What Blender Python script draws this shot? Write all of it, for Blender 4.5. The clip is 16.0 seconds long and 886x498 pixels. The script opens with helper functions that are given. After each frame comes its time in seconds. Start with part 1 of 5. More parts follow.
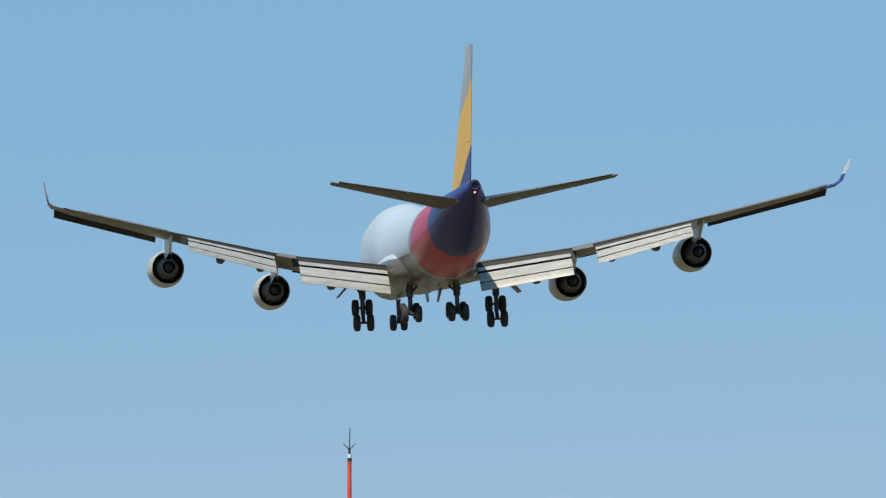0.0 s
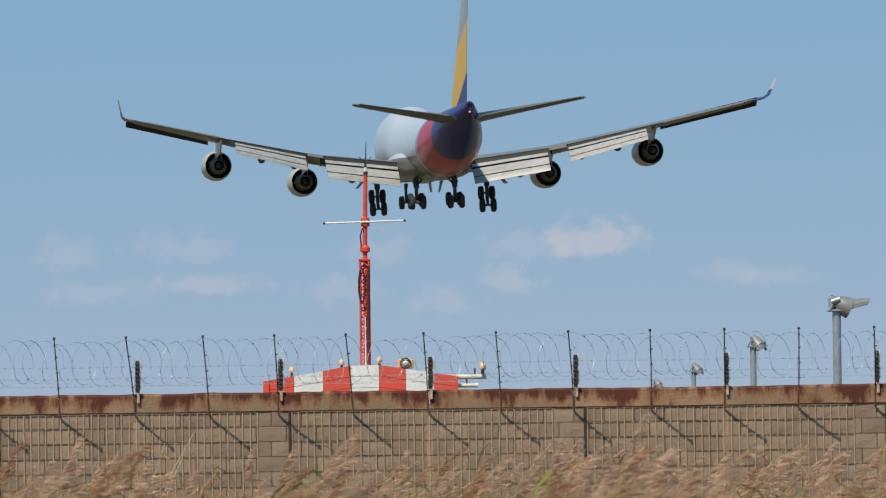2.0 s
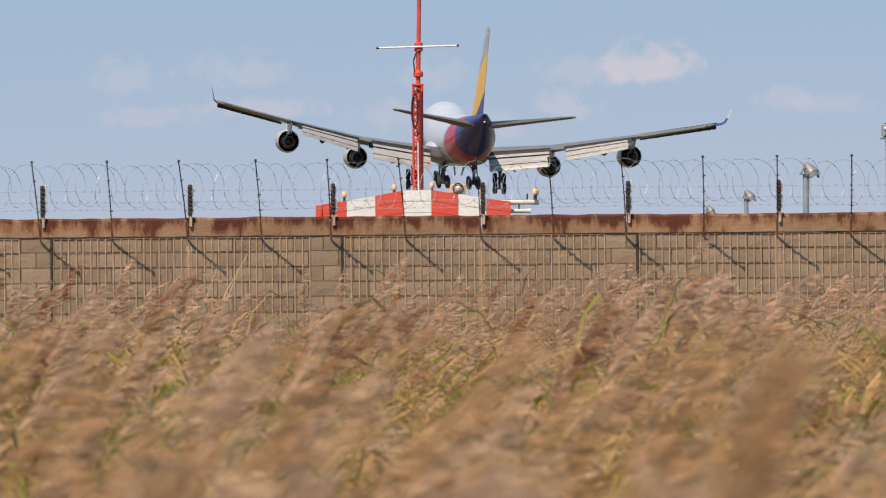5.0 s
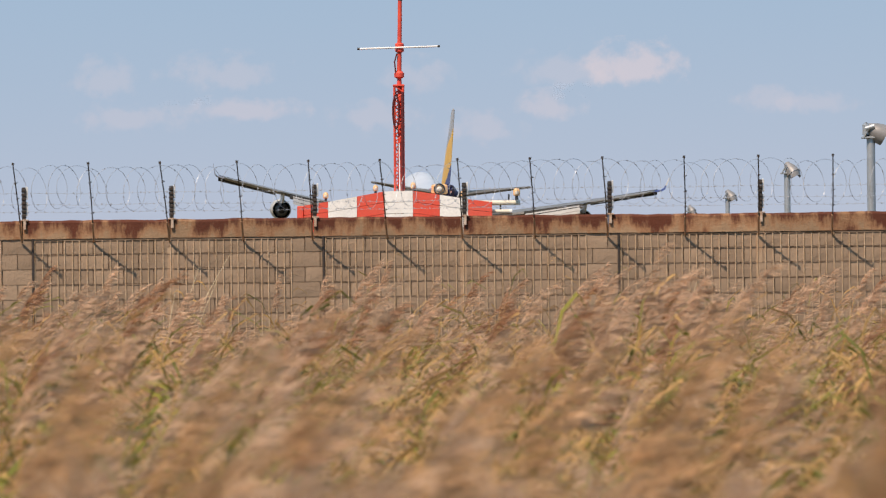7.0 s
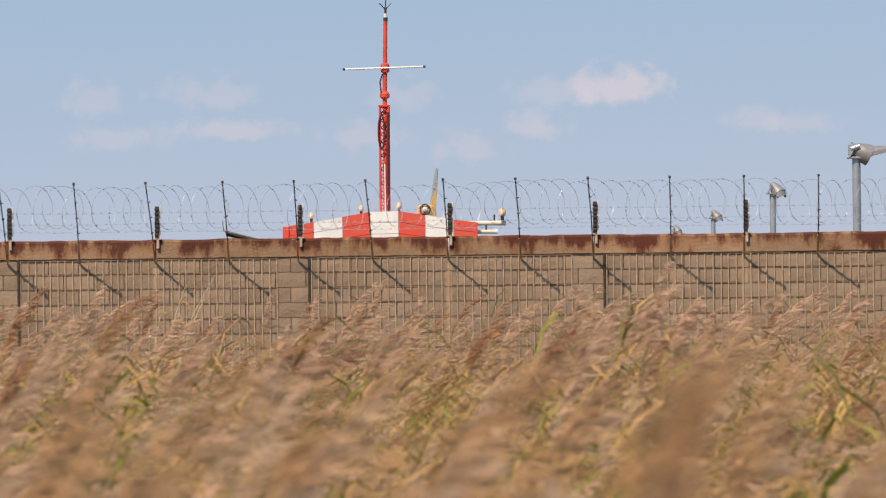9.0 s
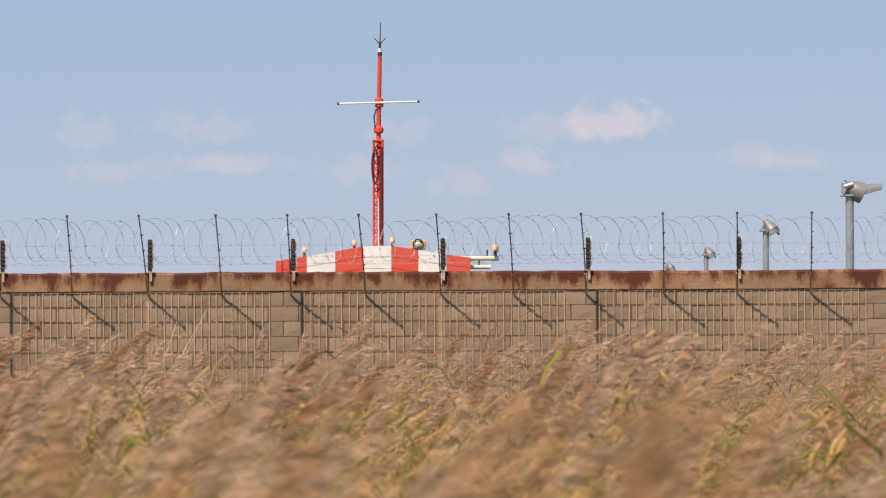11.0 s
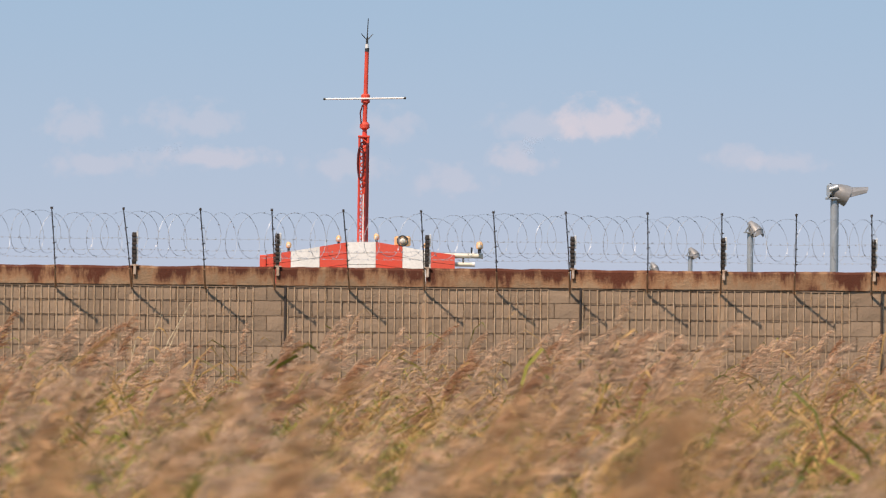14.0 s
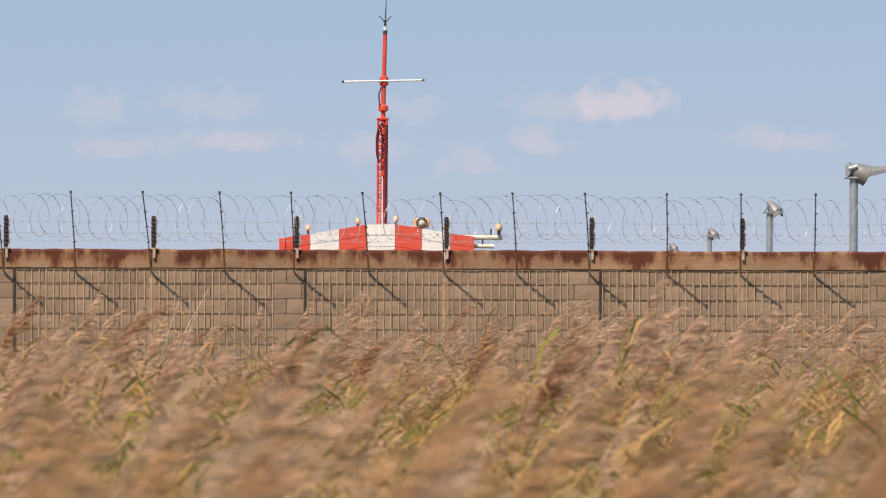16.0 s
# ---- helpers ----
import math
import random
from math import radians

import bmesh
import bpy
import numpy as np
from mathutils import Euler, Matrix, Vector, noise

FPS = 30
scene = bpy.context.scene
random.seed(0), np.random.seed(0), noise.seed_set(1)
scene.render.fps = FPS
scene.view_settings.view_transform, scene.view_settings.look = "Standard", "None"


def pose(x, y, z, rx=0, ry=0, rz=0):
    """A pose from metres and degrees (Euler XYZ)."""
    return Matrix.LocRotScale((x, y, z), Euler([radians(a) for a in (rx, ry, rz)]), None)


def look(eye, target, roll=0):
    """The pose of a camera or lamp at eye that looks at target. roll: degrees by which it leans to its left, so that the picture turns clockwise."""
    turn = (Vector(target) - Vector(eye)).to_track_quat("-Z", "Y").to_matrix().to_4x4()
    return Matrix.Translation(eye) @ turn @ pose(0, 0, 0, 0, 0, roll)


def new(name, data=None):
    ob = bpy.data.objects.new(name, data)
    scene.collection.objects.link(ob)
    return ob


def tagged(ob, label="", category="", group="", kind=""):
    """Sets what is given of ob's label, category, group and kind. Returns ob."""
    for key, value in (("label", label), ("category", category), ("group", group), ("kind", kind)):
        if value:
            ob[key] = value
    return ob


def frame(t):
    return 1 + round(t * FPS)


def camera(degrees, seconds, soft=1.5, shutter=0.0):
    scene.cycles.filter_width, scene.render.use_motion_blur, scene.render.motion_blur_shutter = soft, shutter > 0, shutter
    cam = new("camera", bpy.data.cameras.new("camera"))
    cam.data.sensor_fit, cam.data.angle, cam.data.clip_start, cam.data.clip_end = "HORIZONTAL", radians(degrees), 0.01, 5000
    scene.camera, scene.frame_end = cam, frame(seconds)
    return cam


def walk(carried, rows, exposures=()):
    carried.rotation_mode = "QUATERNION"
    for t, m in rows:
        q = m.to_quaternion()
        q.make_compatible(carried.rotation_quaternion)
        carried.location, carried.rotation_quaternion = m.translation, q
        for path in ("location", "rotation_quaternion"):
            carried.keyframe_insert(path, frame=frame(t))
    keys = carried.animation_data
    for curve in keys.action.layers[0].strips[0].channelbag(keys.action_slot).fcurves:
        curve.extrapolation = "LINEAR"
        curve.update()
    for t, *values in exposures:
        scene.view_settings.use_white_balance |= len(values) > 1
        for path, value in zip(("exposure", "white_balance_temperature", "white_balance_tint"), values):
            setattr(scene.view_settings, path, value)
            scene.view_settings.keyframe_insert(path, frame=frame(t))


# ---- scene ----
# ---- camera: a long lens on a nearly fixed spot, panning and tilting by hand ----
cam = camera(6.7, 16.0, soft=1.15)
cam.data.dof.use_dof = True
cam.data.dof.focus_distance = 200.0
cam.data.dof.aperture_fstop = 13.0
EYE = Vector((0.0, 0.0, 2.3))

# seconds, turn to the right, tilt upwards, roll (degrees)
AIM = [
    (0.0, 0.1601, 3.5323, -1.0994),
    (0.5, 0.2821, 3.0092, -1.0994),
    (1.0, 0.0120, 2.3971, -1.3733),
    (1.5, 0.0203, 1.8212, -1.2273),
    (2.0, 0.0009, 1.3700, -0.8063),
    (2.5, -0.2989, 0.9116, -0.3694),
    (3.0, -0.3640, 0.6024, -0.3192),
    (3.5, -0.4055, 0.1886, -0.3175),
    (3.7, -0.4000, 0.0680, -0.3300),
    (5.8, -0.3620, 0.0350, -0.5900),
    (6.0, -0.3280, 0.0029, -0.6085),
    (6.5, -0.3440, 0.0819, -0.6484),
    (7.0, -0.2732, 0.0551, -0.6354),
    (7.5, -0.1299, 0.0289, -0.5464),
    (8.0, -0.1136, 0.1204, -0.4549),
    (8.5, -0.1738, 0.1599, -0.7000),
    (9.0, -0.1626, 0.2081, -0.6725),
    (9.2, -0.1430, 0.2310, -0.6300),
    (11.5, -0.1024, 0.4945, 0.0614),
    (12.0, -0.1023, 0.4836, 0.5559),
    (12.5, -0.0962, 0.5207, 0.8045),
    (13.0, -0.0684, 0.5630, 0.6558),
    (13.5, -0.0540, 0.4648, 0.2512),
    (14.0, 0.0120, 0.4508, 0.5566),
    (14.5, 0.0000, 0.5150, 0.4574),
    (15.0, -0.1545, 0.5258, 0.3281),
    (15.5, -0.0850, 0.4760, 0.4258),
    (16.0, -0.1339, 0.3127, 0.2210),
]


def aimed(yaw, pitch, roll):
    y, p = radians(yaw), radians(pitch)
    way = Vector((math.sin(y) * math.cos(p), math.cos(y) * math.cos(p), math.sin(p)))
    return look(EYE, EYE + way, roll)


walk(cam, [(t, aimed(*a)) for t, *a in AIM],
     exposures=[(0.0, 0.03, 6300, 6), (1.5, -0.11, 6350, 6), (2.3, -0.18, 6400, 8), (3.0, -0.16, 6550, 10), (3.7, -0.06, 6750, 13), (4.6, 0.04, 6950, 16),
                (6.0, 0.07, 7200, 18), (9.0, 0.12, 7200, 18), (12.0, 0.15, 7200, 18.5), (16.0, 0.15, 7200, 18.5)])

# ---- world and sun: clear midday, the sun high, behind and to one side ----
SUN_EL, SUN_AZ = radians(53.5), radians(211)  # azimuth clockwise from the view's +y
world = bpy.data.worlds.new("sky")
scene.world = world
world.use_nodes = True
wn = world.node_tree
sky = wn.nodes.new("ShaderNodeTexSky")
sky.sky_type = "NISHITA"
sky.sun_disc = False
sky.sun_elevation = SUN_EL
sky.sun_rotation = SUN_AZ
sky.altitude = 2500
sky.air_density = 0.7
sky.dust_density = 0.0
sky.ozone_density = 6.0
bg = wn.nodes["Background"]
bg.inputs["Strength"].default_value = 0.1
# sea haze evens the sky out towards a soft blue
haze = wn.nodes.new("ShaderNodeVectorMath")
haze.operation = "MULTIPLY_ADD"
haze.inputs[1].default_value = (0.44, 0.185, 0.075)
haze.inputs[2].default_value = (1.41, 3.57, 5.86)
wn.links.new(sky.outputs["Color"], haze.inputs[0])
wn.links.new(haze.outputs["Vector"], bg.inputs["Color"])

sun_data = bpy.data.lights.new("sun", "SUN")
sun_data.energy = 4.9
sun_data.angle = radians(0.53)
sun_data.color = (1.0, 0.885, 0.73)
sun = new("sun", sun_data)
to_sun = Vector((math.sin(SUN_AZ) * math.cos(SUN_EL), math.cos(SUN_AZ) * math.cos(SUN_EL), math.sin(SUN_EL)))
sun.matrix_world = look(to_sun * 80, (0, 0, 0))


# ---- materials ----
def mat(name, base, rough=0.6, metal=0.0, second=None, scale=4.0, amount=0.5, fine=40.0, bump=0.15, depth=0.01,
        stretch=(1, 1, 1), glow=None, island=0.0):
    """A surface with variation at two scales: broad stains towards a second colour, and fine grain with relief."""
    m = bpy.data.materials.new(name)
    m.use_nodes = True
    nt = m.node_tree
    b = nt.nodes["Principled BSDF"]
    b.inputs["Roughness"].default_value = rough
    b.inputs["Metallic"].default_value = metal
    second = second or tuple(c * 0.7 for c in base)
    tc = nt.nodes.new("ShaderNodeTexCoord")
    mp = nt.nodes.new("ShaderNodeMapping")
    mp.inputs["Scale"].default_value = stretch
    nt.links.new(tc.outputs["Object"], mp.inputs["Vector"])
    n1 = nt.nodes.new("ShaderNodeTexNoise")
    n1.inputs["Scale"].default_value = scale
    n1.inputs["Detail"].default_value = 6
    n1.inputs["Roughness"].default_value = 0.65
    n2 = nt.nodes.new("ShaderNodeTexNoise")
    n2.inputs["Scale"].default_value = fine
    n2.inputs["Detail"].default_value = 3
    for n in (n1, n2):
        nt.links.new(mp.outputs["Vector"], n.inputs["Vector"])
    ramp = nt.nodes.new("ShaderNodeMapRange")
    ramp.inputs["From Min"].default_value = 0.35
    ramp.inputs["From Max"].default_value = 0.7
    ramp.inputs["To Max"].default_value = amount
    nt.links.new(n1.outputs["Fac"], ramp.inputs["Value"])
    mix = nt.nodes.new("ShaderNodeMix")
    mix.data_type = "RGBA"
    mix.inputs["A"].default_value = (*base, 1)
    mix.inputs["B"].default_value = (*second, 1)
    nt.links.new(ramp.outputs["Result"], mix.inputs["Factor"])
    grain = nt.nodes.new("ShaderNodeMapRange")
    grain.inputs["To Min"].default_value = 0.82
    grain.inputs["To Max"].default_value = 1.18
    nt.links.new(n2.outputs["Fac"], grain.inputs["Value"])
    hsv = nt.nodes.new("ShaderNodeHueSaturation")
    nt.links.new(mix.outputs["Result"], hsv.inputs["Color"])
    if island:
        geo = nt.nodes.new("ShaderNodeNewGeometry")
        var = nt.nodes.new("ShaderNodeMapRange")
        var.inputs["To Min"].default_value = 1 - island
        var.inputs["To Max"].default_value = 1 + island
        nt.links.new(geo.outputs["Random Per Island"], var.inputs["Value"])
        mul = nt.nodes.new("ShaderNodeMath")
        mul.operation = "MULTIPLY"
        nt.links.new(grain.outputs["Result"], mul.inputs[0])
        nt.links.new(var.outputs["Result"], mul.inputs[1])
        nt.links.new(mul.outputs["Value"], hsv.inputs["Value"])
    else:
        nt.links.new(grain.outputs["Result"], hsv.inputs["Value"])
    nt.links.new(hsv.outputs["Color"], b.inputs["Base Color"])
    if bump:
        bp = nt.nodes.new("ShaderNodeBump")
        bp.inputs["Strength"].default_value = bump
        bp.inputs["Distance"].default_value = depth
        nt.links.new(n2.outputs["Fac"], bp.inputs["Height"])
        nt.links.new(bp.outputs["Normal"], b.inputs["Normal"])
    if glow:
        b.inputs["Emission Color"].default_value = (*glow[:3], 1)
        b.inputs["Emission Strength"].default_value = glow[3]
    return m


def leafy(name, base, second, through_light=0.35, scale=1.2):
    """Dry or green plant tissue that lets some light through, each blade a little different."""
    m = mat(name, base, 0.75, 0, second, scale, 0.9, 25, 0, 0.01, (1, 1, 0.4), None, 0.35)
    nt = m.node_tree
    out = nt.nodes["Material Output"]
    tr = nt.nodes.new("ShaderNodeBsdfTranslucent")
    src = nt.nodes["Principled BSDF"].inputs["Base Color"].links[0].from_socket
    nt.links.new(src, tr.inputs["Color"])
    ms = nt.nodes.new("ShaderNodeMixShader")
    ms.inputs["Fac"].default_value = through_light
    nt.links.new(nt.nodes["Principled BSDF"].outputs["BSDF"], ms.inputs[1])
    nt.links.new(tr.outputs["BSDF"], ms.inputs[2])
    nt.links.new(ms.outputs["Shader"], out.inputs["Surface"])
    return m


def banded(name, axis_vec, stops, rough=0.35, edge=0.02):
    """Paint in bands along slanted axes of the thing; stops: (distance, colour[, axis]), each colour from its distance on."""
    m = mat(name, stops[0][1], rough, 0, tuple(c * 0.9 for c in stops[0][1]), 0.6, 0.5, 9, 0.02, 0.01)
    nt = m.node_tree
    b = nt.nodes["Principled BSDF"]
    hsv = b.inputs["Base Color"].links[0].from_node
    tc = nt.nodes["Texture Coordinate"]
    b.inputs["Specular IOR Level"].default_value = 0.28
    prev = hsv.inputs["Color"].links[0].from_socket
    for at, colour, *own in stops[1:]:
        dot = nt.nodes.new("ShaderNodeVectorMath")
        dot.operation = "DOT_PRODUCT"
        dot.inputs[1].default_value = own[0] if own else axis_vec
        nt.links.new(tc.outputs["Object"], dot.inputs[0])
        st = nt.nodes.new("ShaderNodeMapRange")
        st.inputs["From Min"].default_value = at - edge
        st.inputs["From Max"].default_value = at + edge
        nt.links.new(dot.outputs["Value"], st.inputs["Value"])
        mx = nt.nodes.new("ShaderNodeMix")
        mx.data_type = "RGBA"
        mx.inputs["B"].default_value = (*colour, 1)
        nt.links.new(st.outputs["Result"], mx.inputs["Factor"])
        nt.links.new(prev, mx.inputs["A"])
        prev = mx.outputs["Result"]
    nt.links.new(prev, hsv.inputs["Color"])
    return m


RED, BLUE, YELLOW = (0.46, 0.010, 0.035), (0.022, 0.022, 0.15), (0.80, 0.43, 0.025)
GREY = (0.17, 0.15, 0.125)
M_WHITE = mat("white aircraft paint", (0.78, 0.78, 0.78), 0.3, 0, (0.66, 0.66, 0.66), 0.5, 0.6, 6, 0.02)
# Below z 4.7 the shade of the body's underside is put into the colour.
M_BODY = banded("fuselage livery and belly shade", (0, -1, -0.55), [(-90, (0.54, 0.56, 0.6)), (-4.7, (0.13, 0.115, 0.10), (0, 0, -1.0)), (11.3, (0.25, 0.25, 0.27), (0, -1, -0.6)), (12.5, RED, (0, -1, -0.6)), (21.4, BLUE, (0, -1, -0.3))], 0.27)
M_FIN = banded("fin livery", (0, -0.43, -1.0), [(-90, (0.36, 0.35, 0.35)), (-1.8, YELLOW), (2.5, BLUE), (-13.3, (0.52, 0.045, 0.03), (0, 1.0, 1.0))], 0.35)
M_TIPLET = banded("winglet livery", (0, 0, 1), [(-90, BLUE), (9.95, (0.6, 0.56, 0.5))], 0.35)
M_TIPLET_FAR = mat("pale winglet paint", (0.3, 0.26, 0.29), 0.35, 0, (0.2, 0.17, 0.2), 0.9, 0.6, 6, 0.02)
M_WING = mat("grey wing paint", GREY, 0.4, 0.1, (0.22, 0.2, 0.18), 0.7, 0.7, 5, 0.03, 0.01, (1, 0.4, 1))
M_FLAP = mat("pale flap paint", (0.43, 0.415, 0.395), 0.45, 0.0, (0.27, 0.25, 0.225), 2.2, 0.9, 7, 0.04, 0.01, (0.07, 0.9, 1.6))
# Near-black that holds the shade of flap slots and leading-edge flaps.
M_DARK = mat("flap shade black", (0.03, 0.027, 0.024), 0.75, 0, (0.018, 0.016, 0.015), 2, 0.8, 8, 0.05)
# Tailplane colour darkened all over to hold the shade of its underside.
M_TAIL = mat("tailplane shade brown", (0.13, 0.11, 0.085), 0.5, 0, (0.09, 0.075, 0.055), 0.8, 0.7, 6, 0.03)
M_NAC = mat("nacelle paint", (0.55, 0.51, 0.43), 0.35, 0.1, (0.42, 0.38, 0.31), 0.8, 0.7, 6, 0.02)
M_HOT = mat("burnt nozzle metal", (0.15, 0.145, 0.14), 0.5, 0.3, (0.05, 0.045, 0.04), 1.2, 0.8, 9, 0.05)
M_BLACK = mat("matt black", (0.02, 0.02, 0.02), 0.7, 0, (0.035, 0.03, 0.03), 2, 0.8, 9, 0.05)
M_TYRE = mat("tyre rubber", (0.025, 0.025, 0.026), 0.8, 0, (0.05, 0.048, 0.045), 3, 0.8, 20, 0.1)
M_GEAR = mat("landing gear metal", (0.085, 0.085, 0.09), 0.5, 0.3, (0.04, 0.04, 0.04), 3, 0.8, 20, 0.05)
M_TAILLIGHT = mat("tail light", (0.9, 0.5, 0.4), 0.4, 0, None, 3, 0.2, 20, 0, 0.01, (1, 1, 1), (1.0, 0.4, 0.3, 1.3))


# ---- mesh helpers ----
class Shape:
    """Vertices and faces gathered piece by piece, in plain coordinates."""

    def __init__(self):
        self.v, self.f = [], []

    def add(self, verts, faces):
        o = len(self.v)
        self.v.extend([tuple(p) for p in verts])
        self.f.extend([tuple(i + o for i in q) for q in faces])
        return self

    def box(self, x0, x1, y0, y1, z0, z1, bevel=0.0, m=None):
        c = min(bevel, (x1 - x0) / 2.01, (y1 - y0) / 2.01, (z1 - z0) / 2.01)
        if c <= 0:
            pts = [(x, y, z) for z in (z0, z1) for x, y in ((x0, y0), (x1, y0), (x1, y1), (x0, y1))]
            fs = [(3, 2, 1, 0), (4, 5, 6, 7), (0, 1, 5, 4), (1, 2, 6, 5), (2, 3, 7, 6), (3, 0, 4, 7)]
        else:
            def ring(ix, iy, z):
                a, b2, p, q = x0 + ix, x1 - ix, y0 + iy, y1 - iy
                return [(a + c, p, z), (b2 - c, p, z), (b2, p + c, z), (b2, q - c, z), (b2 - c, q, z), (a + c, q, z), (a, q - c, z), (a, p + c, z)]
            pts = ring(c, c, z0) + ring(0, 0, z0 + c) + ring(0, 0, z1 - c) + ring(c, c, z1)
            fs = [tuple(range(7, -1, -1)), tuple(range(24, 32))]
            for k in range(3):
                for i in range(8):
                    j = (i + 1) % 8
                    fs.append((k * 8 + i, k * 8 + j, k * 8 + 8 + j, k * 8 + 8 + i))
        if m is not None:
            pts = [m @ Vector(p) for p in pts]
        return self.add(pts, fs)

    def tube(self, points, radii, n=8, caps=True):
        """A round bar along a line of points."""
        pts = [Vector(p) for p in points]
        if not hasattr(radii, "__len__"):
            radii = [radii] * len(pts)
        vs, fs = [], []
        for i, p in enumerate(pts):
            d = (pts[min(i + 1, len(pts) - 1)] - pts[max(i - 1, 0)]).normalized()
            a = d.orthogonal().normalized() if i == 0 else (prev - d * prev.dot(d)).normalized()
            prev = a
            b2 = d.cross(a)
            for k in range(n):
                w = 2 * math.pi * k / n
                vs.append(p + (a * math.cos(w) + b2 * math.sin(w)) * radii[i])
        for i in range(len(pts) - 1):
            for k in range(n):
                j = (k + 1) % n
                fs.append((i * n + k, i * n + j, i * n + n + j, i * n + n + k))
        if caps:
            fs.append(tuple(range(n - 1, -1, -1)))
            fs.append(tuple(range((len(pts) - 1) * n, len(pts) * n)))
        return self.add(vs, fs)

    def loft(self, rings, caps=True):
        """Closed rings of equal length, joined in order."""
        n = len(rings[0])
        vs = [p for r in rings for p in r]
        fs = []
        for i in range(len(rings) - 1):
            for k in range(n):
                j = (k + 1) % n
                fs.append((i * n + k, i * n + j, i * n + n + j, i * n + n + k))
        if caps:
            fs.append(tuple(range(n - 1, -1, -1)))
            fs.append(tuple(range((len(rings) - 1) * n, len(rings) * n)))
        return self.add(vs, fs)

    def turned(self, profile, centre, axis="y", n=28):
        """A profile of (along, radius) turned round an axis through centre."""
        rings = []
        for a, r in profile:
            ring = []
            for k in range(n):
                w = 2 * math.pi * k / n
                c, s = r * math.cos(w), r * math.sin(w)
                p = {"y": (c, a, s), "x": (a, c, s), "z": (c, s, a)}[axis]
                ring.append(tuple(p[i] + centre[i] for i in range(3)))
            rings.append(ring)
        return self.loft(rings)


def part(name, shape, material, parent=None, label="", smooth=True, origin=None):
    me = bpy.data.meshes.new(name)
    vs = shape.v if origin is None else [tuple(a - b for a, b in zip(p, origin)) for p in shape.v]
    me.from_pydata(vs, [], shape.f)
    me.materials.append(material)
    bm = bmesh.new()
    bm.from_mesh(me)
    bmesh.ops.recalc_face_normals(bm, faces=bm.faces)
    bm.to_mesh(me)
    bm.free()
    if smooth:
        me.polygons.foreach_set("use_smooth", [True] * len(me.polygons))
        me.set_sharp_from_angle(angle=radians(38))
    ob = new(name, me)
    if origin is not None:
        ob.location = origin
    if parent:
        ob.parent = parent
    if label:
        tagged(ob, label)
    return ob


# ---- ground: one sheet to the horizon, the airfield falling away beyond the touchdown zone ----
M_SOIL = mat("dry soil and turf", (0.13, 0.10, 0.06), 0.95, 0, (0.08, 0.08, 0.035), 0.4, 0.9, 9, 0.4, 0.05)


def ground_height(y):
    k = min(max((y - 1235) / 170.0, 0), 1)
    j = min(max((y - 300) / 500.0, 0), 1)
    return -1.2 * j * j * (3 - 2 * j) - 10.5 * k * k * (3 - 2 * k)


def build_ground():
    ys = [-400, -50, 0, 40, 100, 300, 400, 500, 600, 700, 800, 1100] + [1235 + 17 * i for i in range(11)] + [1800, 4900]
    s = Shape()
    xs = [-1200, -200, -30, 0, 30, 200, 1200]
    s.add([(x, y, ground_height(y)) for y in ys for x in xs],
          [(j * 7 + i, j * 7 + i + 1, j * 7 + i + 8, j * 7 + i + 7) for j in range(len(ys) - 1) for i in range(6)])
    return tagged(part("ground", s, M_SOIL), "dry soil and rough turf under the reeds", "ground", kind="structure")


build_ground()


# ---- the jet ----
def place_y(s):
    """Stations along the jet run back from its nose; its own y runs forward."""
    return 33.0 - s


def airfoil_ring(x, le, te, z, thick, upper=0.55):
    """A wing section in the plane of constant x: leading and trailing edge stations, height of the chord; upper: share of the thickness above it."""
    out = []
    prof = [(0, 0), (0.03, 0.35), (0.12, 0.8), (0.32, 1.0), (0.6, 0.72), (0.85, 0.3), (1, 0.05)]
    for u, h in prof:
        out.append((x, place_y(le + (te - le) * u), z + thick * upper * h))
    for u, h in reversed(prof[1:-1]):
        out.append((x, place_y(le + (te - le) * u), z - thick * (1 - upper) * h))
    return out


def fuselage_shape():
    st = [(0.0, 4.75, 0.08, 0.08), (0.5, 4.8, 0.75, 0.8), (1.5, 4.95, 1.45, 1.55), (3.2, 5.25, 2.2, 2.5), (5.5, 6.1, 2.85, 3.2), (8, 6.4, 3.1, 3.7),
          (12, 6.5, 3.2, 3.85), (17, 6.45, 3.2, 3.8), (21, 6.15, 3.25, 3.6), (25, 5.7, 3.25, 3.45), (30, 5.65, 3.25, 3.25), (40, 5.65, 3.25, 3.2),
          (46, 5.7, 3.2, 3.15), (50, 5.88, 3.05, 2.95), (54, 6.2, 2.78, 2.72), (58, 6.8, 2.3, 2.2), (62, 7.55, 1.65, 1.55), (65, 8.2, 1.1, 1.05),
          (67, 8.6, 0.68, 0.7), (68.2, 8.8, 0.46, 0.48)]
    s = Shape()
    n = 40
    s.loft([[(w * math.cos(2 * math.pi * k / n), place_y(a), zc + h * math.sin(2 * math.pi * k / n)) for k in range(n)] for a, zc, w, h in st])
    return s


def wing_z(x):
    """Height of the wing along the span, bent up by the lift."""
    k = [(0, 3.85), (3.3, 4.25), (12, 5.25), (21, 7.0), (30, 8.92)]
    for (a, za), (b, zb) in zip(k, k[1:]):
        if x <= b:
            return za + (zb - za) * (x - a) / (b - a)
    return 8.92 + (x - 30) * 0.23


def wing_le(x):
    return 20.3 + (x - 3.0) * 0.885


def wing_te(x):
    if x < 12:
        return 35.2 + (x - 3.0) * 0.27
    return 37.6 + (x - 12) * 0.575


